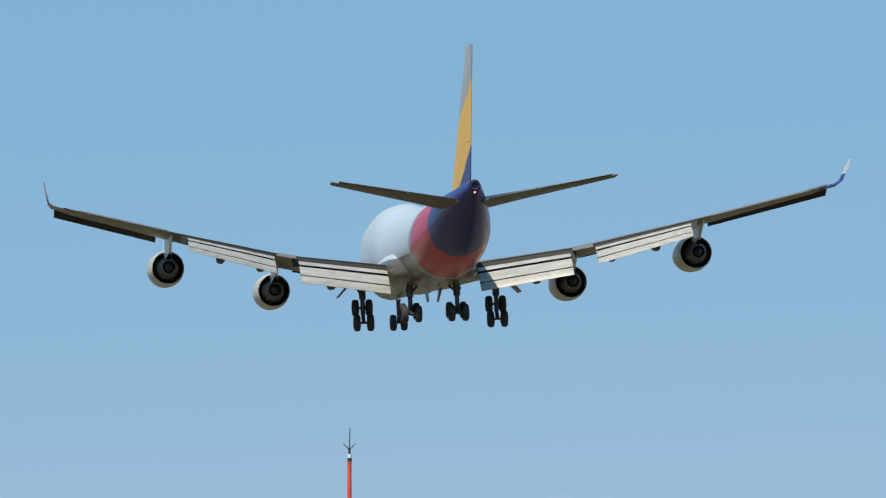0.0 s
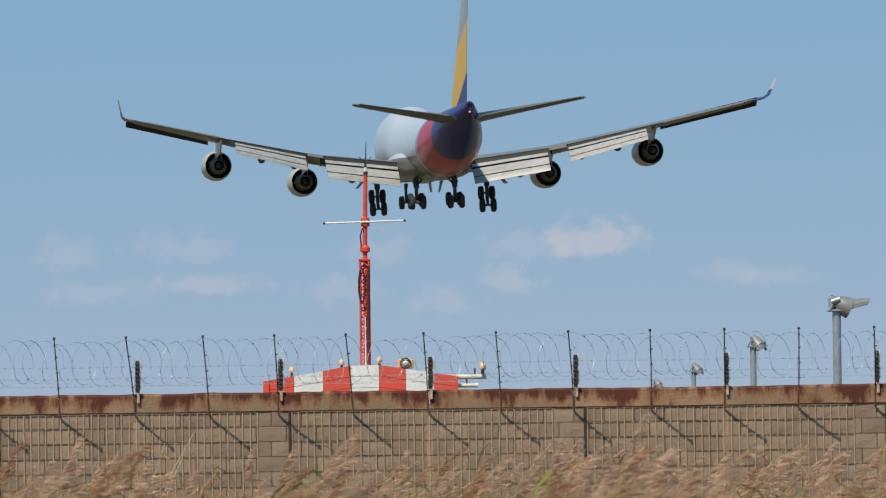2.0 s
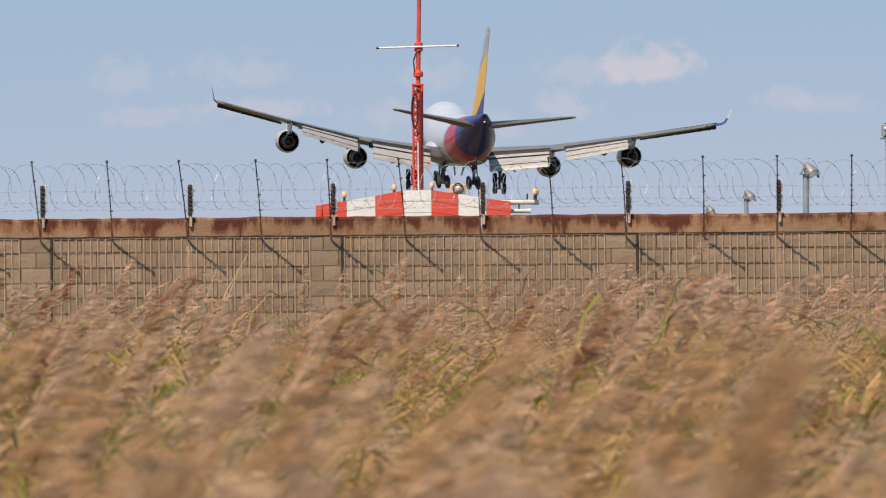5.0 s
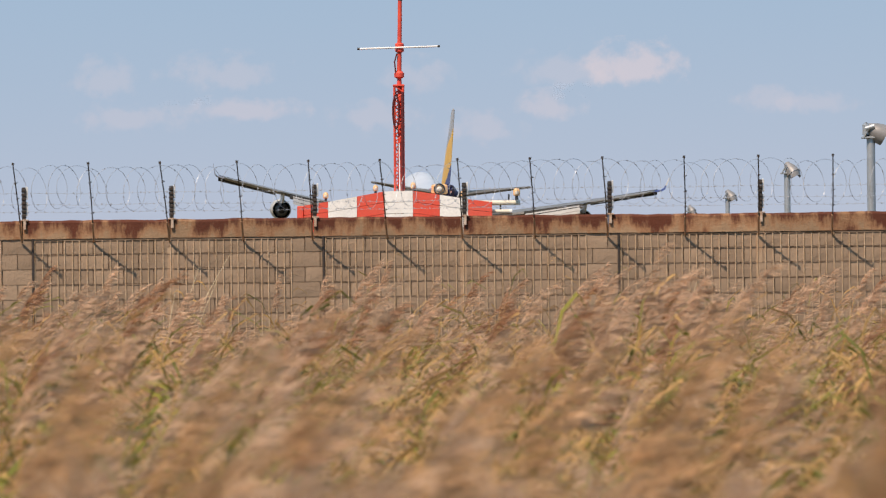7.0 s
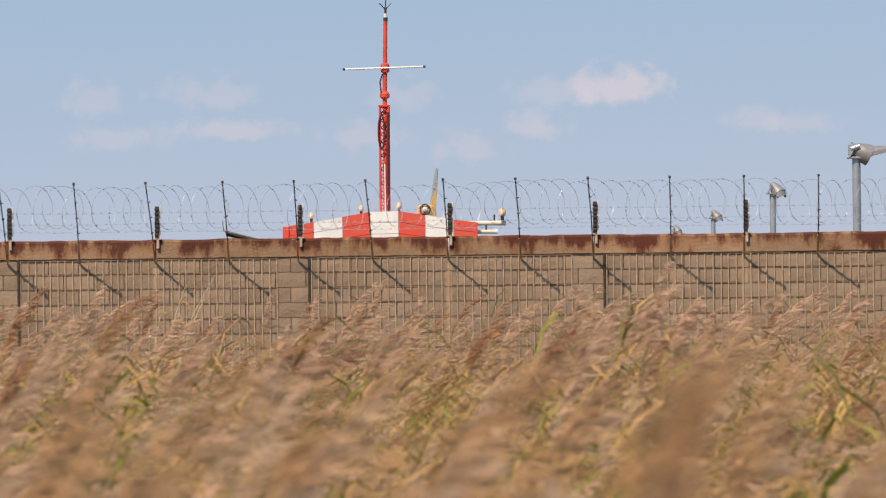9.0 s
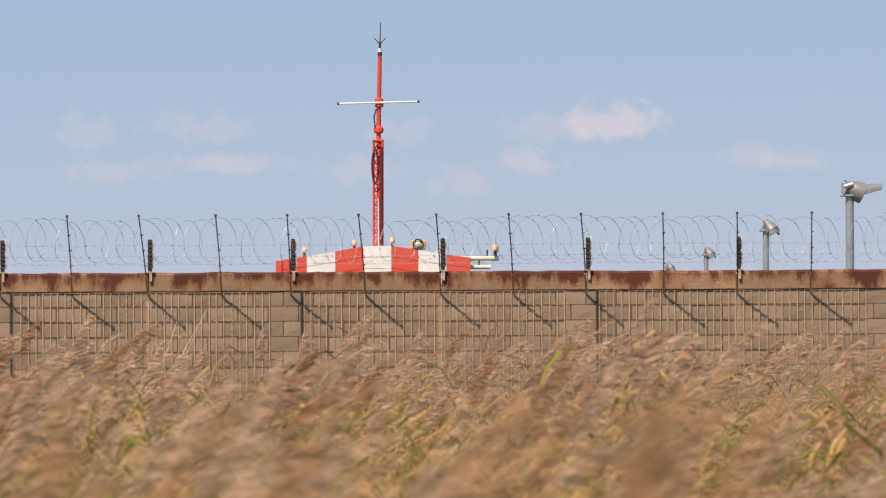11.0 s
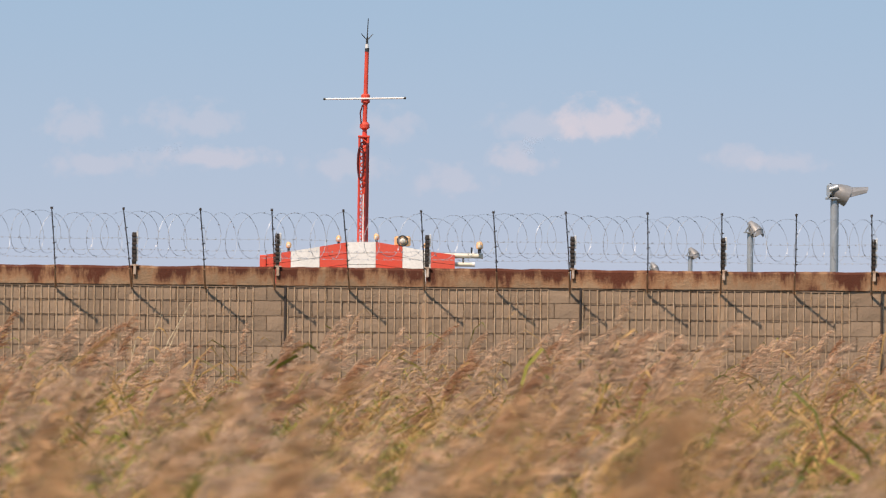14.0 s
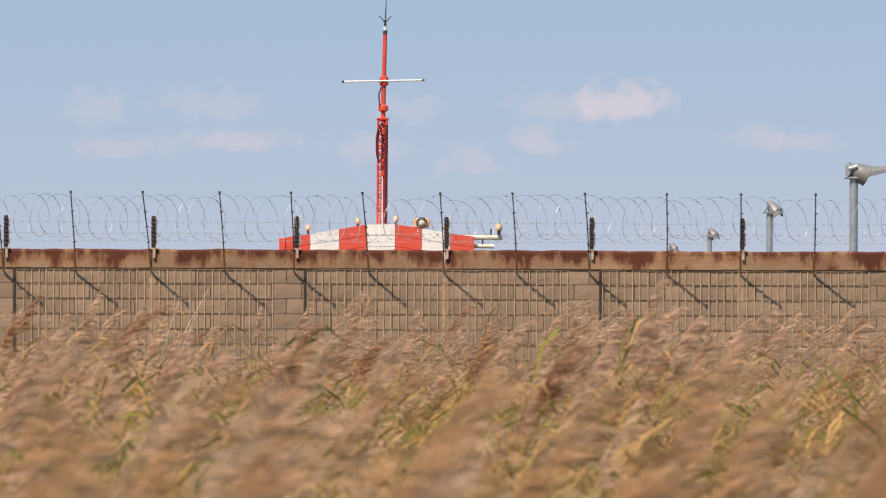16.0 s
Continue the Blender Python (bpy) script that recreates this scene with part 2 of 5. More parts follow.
def span_plate(sections, thick):
    """A plate through sections of (x, front station, front height, rear station, rear height), slightly bulged."""
    rings = []
    for x, s0, z0, s1, z1 in sections:
        d = Vector((0, place_y(s1) - place_y(s0), z1 - z0))
        nrm = Vector((0, -d.z, d.y)).normalized()
        if nrm.z < 0:
            nrm = -nrm
        ring = []
        for u, h in ((0, 0.0), (0.06, 0.45), (0.3, 0.6), (0.7, 0.35), (1, 0.06), (1, -0.06), (0.5, -0.22), (0.1, -0.25)):
            p = Vector((x, place_y(s0), z0)) + d * u + nrm * h * thick
            ring.append(tuple(p))
        rings.append(ring)
    s = Shape()
    s.loft(rings)
    return s


def build_engine(parent, x, noz, z):
    """A high-bypass engine: fan cowl, dark bypass duct, core cowl, nozzle lip and plug."""
    yn = place_y(noz)
    cowl = Shape()
    cowl.turned([(5.6, 1.12), (5.75, 1.22), (5.6, 1.33), (4.6, 1.46), (3.0, 1.48), (1.6, 1.4), (0.9, 1.31), (0.9, 1.27), (1.8, 1.3), (2.6, 1.31)],
                (x, yn, z), "y", 36)
    eng = part("engine", cowl, M_NAC, parent, "pale beige fan cowl with a dark open bypass duct")
    duct = Shape()
    duct.turned([(5.5, 1.1), (4.6, 1.2), (2.5, 1.285), (2.4, 0.3)], (x, yn, z), "y", 32)
    part("bypass_duct", duct, M_BLACK, eng)
    core = Shape()
    core.turned([(2.5, 1.02), (1.6, 0.98), (0.7, 0.84), (-0.35, 0.6), (-0.36, 0.5), (0.3, 0.5)], (x, yn, z), "y", 30)
    part("core_cowl", core, M_HOT, eng)
    plug = Shape()
    plug.turned([(0.4, 0.48), (-0.1, 0.45), (-0.6, 0.26), (-0.95, 0.05)], (x, yn, z), "y", 20)
    part("exhaust_plug", plug, M_BLACK, eng)
    fan = Shape()
    for k in range(22):
        a = 2 * math.pi * k / 22
        c, s2 = math.cos(a), math.sin(a)
        t = Vector((-s2, 0, c))
        r = Vector((c, 0, s2))
        base = Vector((x, yn + 5.0, z))
        p = [base + r * 0.25 - t * 0.04, base + r * 1.1 - t * 0.14, base + r * 1.1 + t * 0.1 + Vector((0, 0.2, 0)), base + r * 0.25 + t * 0.04 + Vector((0, 0.1, 0))]
        fan.add([tuple(q) for q in p], [(0, 1, 2, 3)])
    part("fan", fan, M_HOT, eng, "", False)
    pylon = Shape()
    top = wing_z(abs(x)) - 0.05
    le = wing_le(abs(x))
    pylon.loft([[(x - w, place_y(s0), zz) for s0, w, zz in ((noz - 4.6, 0.05, z + 1.38), (noz - 3, 0.24, z + 1.3), (noz - 0.2, 0.26, z + 0.62), (noz + 1.9, 0.06, z + 1.2))] +
                [(x + w, place_y(s0), zz) for s0, w, zz in ((noz + 1.9, 0.06, z + 1.2), (noz - 0.2, 0.26, z + 0.62), (noz - 3, 0.24, z + 1.3), (noz - 4.6, 0.05, z + 1.38))],
                [(x - w, place_y(s0), zz) for s0, w, zz in ((le - 1.2, 0.05, top - 0.1), (le, 0.24, top), (le + 2.5, 0.26, top - 0.1), (le + 5.2, 0.06, top - 0.1))] +
                [(x + w, place_y(s0), zz) for s0, w, zz in ((le + 5.2, 0.06, top - 0.1), (le + 2.5, 0.26, top - 0.1), (le, 0.24, top), (le - 1.2, 0.05, top - 0.1))]])
    part("pylon", pylon, M_WHITE, parent)


def wheel_shape(c, r=0.7, w=0.52):
    s = Shape()
    s.turned([(-w * 0.3, r * 0.5), (-w * 0.42, r * 0.55), (-w / 2, r * 0.8), (-w * 0.36, r * 0.96), (0, r), (w * 0.36, r * 0.96), (w / 2, r * 0.8), (w * 0.42, r * 0.55), (w * 0.3, r * 0.5)],
             c, "x", 22)
    return s


def build_bogie(parent, x, s, z, tilt, top):
    """A four-wheel truck on one leg, with braces; tilt lifts the front pair."""
    y = place_y(s)
    leg = Shape()
    leg.tube([(x, y + 0.2, top), (x, y + 0.05, z + 1.3)], [0.3, 0.28], 12)
    leg.tube([(x, y + 0.05, z + 1.35), (x, y, z)], [0.19, 0.19], 12)
    leg.box(x - 0.34, x + 0.34, y - 0.1, y + 0.35, top - 0.55, top - 0.2, 0.08)
    leg.tube([(x, y + 0.1, z + 1.5), (x + (0.9 if x > 0 else -0.9) * (1 if abs(x) > 3 else -0.8), y + 0.2, top)], 0.09, 8)
    leg.tube([(x, y + 0.1, z + 1.2), (x, y + 2.2, top)], 0.09, 8)
    gear = part("landing_gear", leg, M_GEAR, parent, "dark steel leg with a four-wheel truck")
    dy, dz = math.cos(radians(tilt)) * 0.8, math.sin(radians(tilt)) * 0.8
    beam = Shape()
    beam.tube([(x, y + dy, z + dz), (x, y - dy, z - dz)], 0.16, 10)
    for k in (-1, 1):
        beam.tube([(x - 0.58, y + k * dy, z + k * dz), (x + 0.58, y + k * dy, z + k * dz)], 0.11, 10)
    part("truck_beam", beam, M_GEAR, gear)
    for k in (-1, 1):
        for side in (-1, 1):
            c = (x + side * 0.56, y + k * dy, z + k * dz)
            part("wheel", wheel_shape(c), M_TYRE, gear)
            hub = Shape()
            hub.turned([(-0.17, 0.3), (-0.15, 0.12), (0.15, 0.12), (0.17, 0.3)], c, "x", 14)
            part("hub", hub, M_GEAR, gear)


def gear_door(parent, pts, thick=0.06):
    s = Shape()
    a, b, c, d = [Vector(p) for p in pts]
    n = (b - a).cross(d - a).normalized() * thick / 2
    s.add([a + n, b + n, c + n, d + n, a - n, b - n, c - n, d - n],
          [(0, 1, 2, 3), (7, 6, 5, 4), (0, 4, 5, 1), (1, 5, 6, 2), (2, 6, 7, 3), (3, 7, 4, 0)])
    part("gear_door", s, M_WING, parent, "", False)


def build_jet():
    jet = tagged(new("airliner"), "white four-engined cargo jet landing, red, blue and yellow tail", "airplane")
    jet.empty_display_size = 5
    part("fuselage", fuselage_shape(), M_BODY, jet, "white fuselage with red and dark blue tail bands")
    belly = Shape()
    belly.loft([[(w * math.copysign(abs(math.cos(a)) ** 0.6, math.cos(a)), place_y(st), 4.05 + h * math.copysign(abs(math.sin(a)) ** 0.7, math.sin(a)))
                 for a in [2 * math.pi * k / 28 for k in range(28)]] for st, w, h in
                ((19, 0.5, 0.3), (21, 2.4, 1.0), (24, 3.5, 1.5), (30, 3.75, 1.65), (36, 3.7, 1.6), (40, 3.0, 1.2), (43, 1.2, 0.4))])
    # Its lower part takes the painted belly shade of M_BODY.
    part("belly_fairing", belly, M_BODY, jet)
    cone = Shape()
    cone.turned([(0.25, 0.42), (0, 0.4), (-0.12, 0.33), (-0.1, 0.26), (0.3, 0.22)], (0, place_y(68.3), 8.82), "y", 20)
    part("exhaust_cone", cone, M_BLACK, jet)
    light = Shape()
    light.turned([(0.08, 0.02), (0.05, 0.1), (-0.06, 0.08), (-0.1, 0.02)], (0, place_y(68.15), 8.3), "y", 12)
    part("tail_light", light, M_TAILLIGHT, jet)

    # fin and rudder
    fin = Shape()

    def fin_ring(z, le, te, t):
        prof = [(0, 0.0), (0.05, 0.5), (0.3, 1.0), (0.65, 0.75), (1, 0.25)]
        return [(t / 2 * h, place_y(le + (te - le) * u), z) for u, h in prof] + [(-t / 2 * h, place_y(le + (te - le) * u), z) for u, h in reversed(prof[1:])]
    fin.loft([fin_ring(7.8, 52.2, 61.7, 1.0), fin_ring(9.2, 54.3, 62.5, 0.95), fin_ring(14, 59.9, 65.15, 0.7), fin_ring(19.65, 66.4, 68.3, 0.38), fin_ring(19.83, 66.9, 68.3, 0.2)])
    part("fin", fin, M_FIN, jet, "tail fin in grey, yellow and dark blue")

    def rud_ring(z, le, te, t):
        return [(t / 2, place_y(le), z), (0.03, place_y(te), z), (-0.03, place_y(te), z), (-t / 2, place_y(le), z)]
    for z0, z1 in ((9.3, 12.35), (12.4, 19.6)):
        r = Shape()
        k0, k1 = (z0 - 9.2) / 10.1, (z1 - 9.2) / 10.1
        r.loft([rud_ring(z, 62.53 + 5.6 * k, 65.6 + 4.0 * k, 0.36 - 0.2 * k) for z, k in ((z0, k0), (z1, k1))])
        part("rudder", r, M_FIN, jet)

    for sd in (-1, 1):
        wing = Shape()
        wing.loft([airfoil_ring(sd * x, wing_le(x), wing_te(x), wing_z(x), t, 0.26) for x, t in
                   ((2.0, 1.9), (3.3, 1.8), (7, 1.35), (12, 1.0), (16.5, 0.8), (21, 0.66), (25.5, 0.52), (30, 0.4), (30.6, 0.3))])
        part("wing", wing, M_WING, jet, "grey swept wing bent up in flight")
        # triple-slotted flaps
        for x0, x1, k in ((3.7, 11.1, 1.0), (13.1, 20.4, 0.72)):
            chain = [(0.55, 0.52, 1.08, 0.76), (1.2, 0.98, 2.3, 1.7), (2.34, 1.82, 2.98, 2.45)]
            # Added plate under the segments, so that shade fills the slots between them.
            under = span_plate([(sd * x, wing_te(x) + 0.1 * q, wing_z(x) - 0.42 * q, wing_te(x) + 2.45 * q, wing_z(x) - 2.15 * q) for x, q in ((x0 + 0.03, k), (x1 - 0.03, k * (0.76 if x1 > 15 else 0.92)))], 0.06)
            part("slot_shade_plate", under, M_DARK, jet)
            # Black plate for the shaded slot between wing and first segment.
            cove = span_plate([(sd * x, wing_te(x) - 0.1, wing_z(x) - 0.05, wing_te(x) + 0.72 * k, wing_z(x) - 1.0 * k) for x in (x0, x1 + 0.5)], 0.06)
            part("cove_shade_plate", cove, M_DARK, jet)
            for a, da, b, db in chain:
                k1 = k * (0.76 if x1 > 15 else 0.92)
                sec = [(sd * x0, wing_te(x0) + a * k, wing_z(x0) - da * k, wing_te(x0) + b * k, wing_z(x0) - db * k),
                       (sd * x1, wing_te(x1) + a * k1, wing_z(x1) - da * k1, wing_te(x1) + b * k1, wing_z(x1) - db * k1)]
                part("flap", span_plate(sec, 0.2 * k), M_FLAP, jet, "pale lowered flap segment")
        # inboard and outboard ailerons
        part("aileron", span_plate([(sd * x, wing_te(x) + 0.02, wing_z(x) - 0.02, wing_te(x) + 0.9, wing_z(x) - 0.25) for x in (11.3, 12.9)], 0.22), M_WING, jet)
        part("aileron", span_plate([(sd * x, wing_te(x) + 0.02, wing_z(x), wing_te(x) + 0.7, wing_z(x) - 0.05) for x in (22.0, 29.4)], 0.16), M_WING, jet)
        # leading-edge flaps hanging below the wing, their shade put into the near-black colour
        for x0, x1 in ((4.5, 10.6), (13.0, 19.6), (22.6, 31.2)):
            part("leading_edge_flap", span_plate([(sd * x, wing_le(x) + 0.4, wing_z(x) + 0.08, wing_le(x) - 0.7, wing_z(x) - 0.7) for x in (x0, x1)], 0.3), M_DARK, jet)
        # winglet
        wl = Shape()
        wl.loft([airfoil_ring(sd * x, le, te, z, t) for x, le, te, z, t in ((30.4, 44.6, 48.4, 8.93, 0.3), (31.5, 46.2, 49.5, 9.16, 0.28), (31.82, 47.2, 49.8, 9.4, 0.25), (32.0, 48.3, 50.4, 10.0, 0.2), (32.27, 50.0, 51.4, 10.98, 0.12))])
        part("winglet", wl, M_TIPLET_FAR if sd < 0 else M_TIPLET, jet)
        # tailplane
        tp = Shape()
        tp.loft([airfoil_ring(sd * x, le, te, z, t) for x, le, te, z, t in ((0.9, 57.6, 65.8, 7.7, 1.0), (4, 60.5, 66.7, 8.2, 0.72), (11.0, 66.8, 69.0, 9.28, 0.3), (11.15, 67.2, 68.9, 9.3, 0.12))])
        part("tailplane", tp, M_TAIL, jet, "tailplane in the grey-brown of its shaded underside")
        for x0, x1 in ((1.3, 5.1), (5.2, 10.6)):
            f = lambda x: 65.85 + (x - 0.9) * 0.305
            zz = lambda x: 7.7 + (x - 0.9) * 0.157
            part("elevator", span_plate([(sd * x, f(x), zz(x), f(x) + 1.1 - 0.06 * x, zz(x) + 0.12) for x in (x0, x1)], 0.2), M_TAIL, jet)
        # flap track fairings
        for x, ln in ((8.4, 3.0), (14.3, 2.6), (17.7, 2.4)):
            s = Shape()
            z = wing_z(x)
            s.turned([(ln * 0.6, 0.04), (ln * 0.3, 0.3), (-ln * 0.1, 0.36), (-ln * 0.45, 0.22), (-ln * 0.6, 0.03)], (sd * x, place_y(wing_te(x) + 0.3), z - 1.47 if x > 10 else z - 2.14), "y", 14)
            part("flap_track_fairing", s, M_GEAR, jet)
        build_engine(jet, sd * 12.33, 29.2, 2.82)
        build_engine(jet, sd * 21.62, 37.6, 4.56)
        build_bogie(jet, sd * 5.5, 33.0, 0.38, 52, 3.4)
        build_bogie(jet, sd * 1.92, 36.2, 0.35, 10, 2.6)
        gear_door(jet, [(sd * 6.6, place_y(31), 2.9), (sd * 7.5, place_y(31.2), 1.9), (sd * 7.5, place_y(34), 1.9), (sd * 6.6, place_y(34), 2.9)])
        gear_door(jet, [(sd * 0.6, place_y(35), 2.3), (sd * 0.4, place_y(35), 1.2), (sd * 0.4, place_y(36.2), 1.2), (sd * 0.6, place_y(37.5), 2.3)])
    # nose gear
    ng = Shape()
    yn = place_y(8.2)
    ng.tube([(0, yn, 2.6), (0, yn, 0.6)], [0.18, 0.13], 10)
    ng.tube([(0, yn + 0.1, 1.4), (0, yn - 1.6, 2.5)], 0.08, 8)
    ng.tube([(-0.45, yn, 0.62), (0.45, yn, 0.62)], 0.1, 8)
    gear = part("nose_gear", ng, M_GEAR, jet)
    for sd in (-1, 1):
        part("wheel", wheel_shape((sd * 0.46, yn, 0.62)), M_TYRE, gear)
    return jet


airliner = build_jet()

# seconds, place, turn to the right, nose up, roll
FLIGHT = [
    (0.0, 0.56, 618.39, 34.84, -6.11, 0.77, 0.96),
    (0.5, 0.16, 652.39, 32.26, -6.11, 0.78, 0.42),
    (1.0, -0.25, 686.98, 29.63, -6.21, 0.87, 0.31),
    (1.5, -0.51, 721.21, 27.34, -6.29, 0.95, 0.79),
    (2.0, -0.95, 755.21, 24.80, -6.34, 0.84, 1.39),
    (2.5, -1.57, 788.64, 22.52, -6.27, 0.72, 1.31),
    (3.0, -2.42, 822.64, 19.95, -6.15, 0.77, 0.35),
    (3.5, -3.15, 856.00, 17.83, -5.95, 0.92, -0.75),
    (6.0, -6.36, 1018.90, 7.11, -4.92, 1.88, -3.37),
    (6.5, -6.81, 1051.55, 5.35, -4.76, 1.85, -2.79),
    (7.0, -7.09, 1084.71, 3.80, -4.75, 1.43, -2.43),
    (7.5, -7.42, 1118.61, 2.34, -4.91, 0.94, -2.06),
    (8.0, -7.75, 1152.52, 0.94, -5.14, 0.57, -2.28),
    (8.5, -8.33, 1186.05, 0.13, -5.54, 0.41, -2.31),
    (9.0, -8.43, 1219.65, -0.09, -6.05, 0.67, -1.64),
    (9.5, -9.1, 1256.5, -0.35, -6.6, 0.3, -0.5),
    (10.0, -9.5, 1290.5, -2.1, -6.5, -1.0, -0.3),
    (10.5, -9.9, 1323.5, -4.4, -6.5, -2.2, 0.0),
    (11.3, -10.5, 1374.0, -8.2, -6.5, -3.0, 0.0),
    (12.5, -11.4, 1444.0, -10.5, -6.5, -0.6, 0.0),
    (14.0, -12.4, 1524.0, -10.5, -6.5, 0.0, 0.0),
    (16.0, -13.4, 1614.0, -10.5, -6.5, 0.0, 0.0),
]


def heading(yaw, pitch, roll):
    y, p, r = radians(yaw), radians(pitch), radians(roll)
    f = Vector((math.sin(y) * math.cos(p), math.cos(y) * math.cos(p), math.sin(p)))
    rt = Vector((math.cos(y), -math.sin(y), 0))
    up = rt.cross(f)
    r2 = rt * math.cos(r) + up * math.sin(r)
    u2 = up * math.cos(r) - rt * math.sin(r)
    return Matrix((r2, f, u2)).transposed().to_4x4()


def fly(jet):
    walk(jet, [(t, Matrix.Translation((x, y, z)) @ heading(a, b, c)) for t, x, y, z, a, b, c in FLIGHT])


# ---- perimeter wall ----
WALL_Y, WALL_TOP = 100.0, 2.83
POSTS = [-11.92, -9.95, -7.98, -6.03, -4.08, -2.19, -0.21, 1.71, 3.70, 5.69, 7.66, 9.63, 11.6]


def stained_concrete(name, base, rust, top, reach, amount, rim=(0.3, 0.16, 0.07), patch=0.0):
    """Weathered concrete with rust runs that start at an edge at height top and thin out downwards."""
    m = mat(name, base, 0.92, 0, tuple(c * 0.62 for c in base), 2.6, 0.85, 38, 0.55, 0.018)
    nt = m.node_tree
    b = nt.nodes["Principled BSDF"]
    hsv = b.inputs["Base Color"].links[0].from_node
    prev = hsv.inputs["Color"].links[0].from_socket
    tc = nt.nodes["Texture Coordinate"]
    mp = nt.nodes.new("ShaderNodeMapping")
    mp.inputs["Scale"].default_value = (1.0, 1.0, 0.3)
    nt.links.new(tc.outputs["Object"], mp.inputs["Vector"])
    runs = nt.nodes.new("ShaderNodeTexNoise")
    runs.inputs["Scale"].default_value = 6.0
    runs.inputs["Detail"].default_value = 7
    runs.inputs["Roughness"].default_value = 0.7
    nt.links.new(mp.outputs["Vector"], runs.inputs["Vector"])
    sep = nt.nodes.new("ShaderNodeSeparateXYZ")
    nt.links.new(tc.outputs["Object"], sep.inputs["Vector"])
    fall = nt.nodes.new("ShaderNodeMapRange")
    fall.inputs["From Min"].default_value = top - reach
    fall.inputs["From Max"].default_value = top
    fall.inputs["To Min"].default_value = -0.17
    fall.inputs["To Max"].default_value = 0.2
    nt.links.new(sep.outputs["Z"], fall.inputs["Value"])
    blot = nt.nodes.new("ShaderNodeTexNoise")
    blot.inputs["Scale"].default_value = 1.7
    blot.inputs["Detail"].default_value = 3
    nt.links.new(tc.outputs["Object"], blot.inputs["Vector"])
    both = nt.nodes.new("ShaderNodeMath")
    both.operation = "MULTIPLY_ADD"
    both.inputs[1].default_value = patch
    nt.links.new(blot.outputs["Fac"], both.inputs[0])
    nt.links.new(runs.outputs["Fac"], both.inputs[2])
    add = nt.nodes.new("ShaderNodeMath")
    nt.links.new(both.outputs["Value"], add.inputs[0])
    nt.links.new(fall.outputs["Result"], add.inputs[1])
    cut = nt.nodes.new("ShaderNodeMapRange")
    cut.inputs["From Min"].default_value = 0.5 + patch * 0.38
    cut.inputs["From Max"].default_value = 0.68 + patch * 0.5
    cut.inputs["To Max"].default_value = amount
    nt.links.new(add.outputs["Value"], cut.inputs["Value"])
    mx = nt.nodes.new("ShaderNodeMix")
    mx.data_type = "RGBA"
    # rust goes from orange at its rim to dark red-brown inside, in separate blotches
    tint = nt.nodes.new("ShaderNodeValToRGB")
    tint.color_ramp.elements[0].position = 0.15
    tint.color_ramp.elements[0].color = (*rim, 1)
    tint.color_ramp.elements[1].position = 0.8
    tint.color_ramp.elements[1].color = (*rust, 1)
    nt.links.new(cut.outputs["Result"], tint.inputs["Fac"])
    nt.links.new(tint.outputs["Color"], mx.inputs["B"])
    nt.links.new(cut.outputs["Result"], mx.inputs["Factor"])
    nt.links.new(prev, mx.inputs["A"])
    nt.links.new(mx.outputs["Result"], hsv.inputs["Color"])
    return m


M_WALL = stained_concrete("weathered wall concrete", (0.315, 0.227, 0.155), (0.25, 0.125, 0.055), 2.6, 1.6, 0.6)
M_COPING = stained_concrete("rust-stained coping", (0.335, 0.218, 0.132), (0.09, 0.02, 0.008), WALL_TOP, 0.34, 0.97, (0.36, 0.125, 0.036), 0.75)
M_BLOCK = stained_concrete("rough block face", (0.325, 0.233, 0.162), (0.255, 0.14, 0.072), 2.6, 1.6, 0.5)
M_PILLAR = mat("pale pillar concrete", (0.42, 0.305, 0.21), 0.9, 0, (0.28, 0.165, 0.095), 3.5, 0.95, 40, 0.4, 0.008)
M_BAR = mat("brown level wire", (0.17, 0.115, 0.075), 0.7, 0.1, (0.09, 0.06, 0.04), 5, 0.8, 60, 0.2)
M_MESH = mat("weathered mesh wire", (0.58, 0.43, 0.3), 0.7, 0.05, (0.42, 0.27, 0.15), 5, 0.9, 60, 0.2)
M_POST = mat("dark rusted steel", (0.036, 0.032, 0.03), 0.6, 0.2, (0.07, 0.042, 0.028), 6, 0.7, 60, 0.3)
M_RAZOR = mat("galvanised razor wire", (0.5, 0.53, 0.58), 0.5, 0.35, (0.3, 0.32, 0.36), 3, 0.7, 30, 0.1)
M_SLEEVE = mat("rusted sleeve", (0.44, 0.26, 0.15), 0.85, 0, (0.3, 0.14, 0.07), 6, 0.8, 60, 0.3)
M_FOOT = mat("pale flaking foot paint", (0.55, 0.46, 0.38), 0.7, 0, (0.3, 0.15, 0.08), 14, 0.9, 60, 0.3)
M_PLASTIC = mat("white insulator", (0.72, 0.72, 0.72), 0.4, 0, (0.55, 0.55, 0.55), 8, 0.6, 60, 0.1)


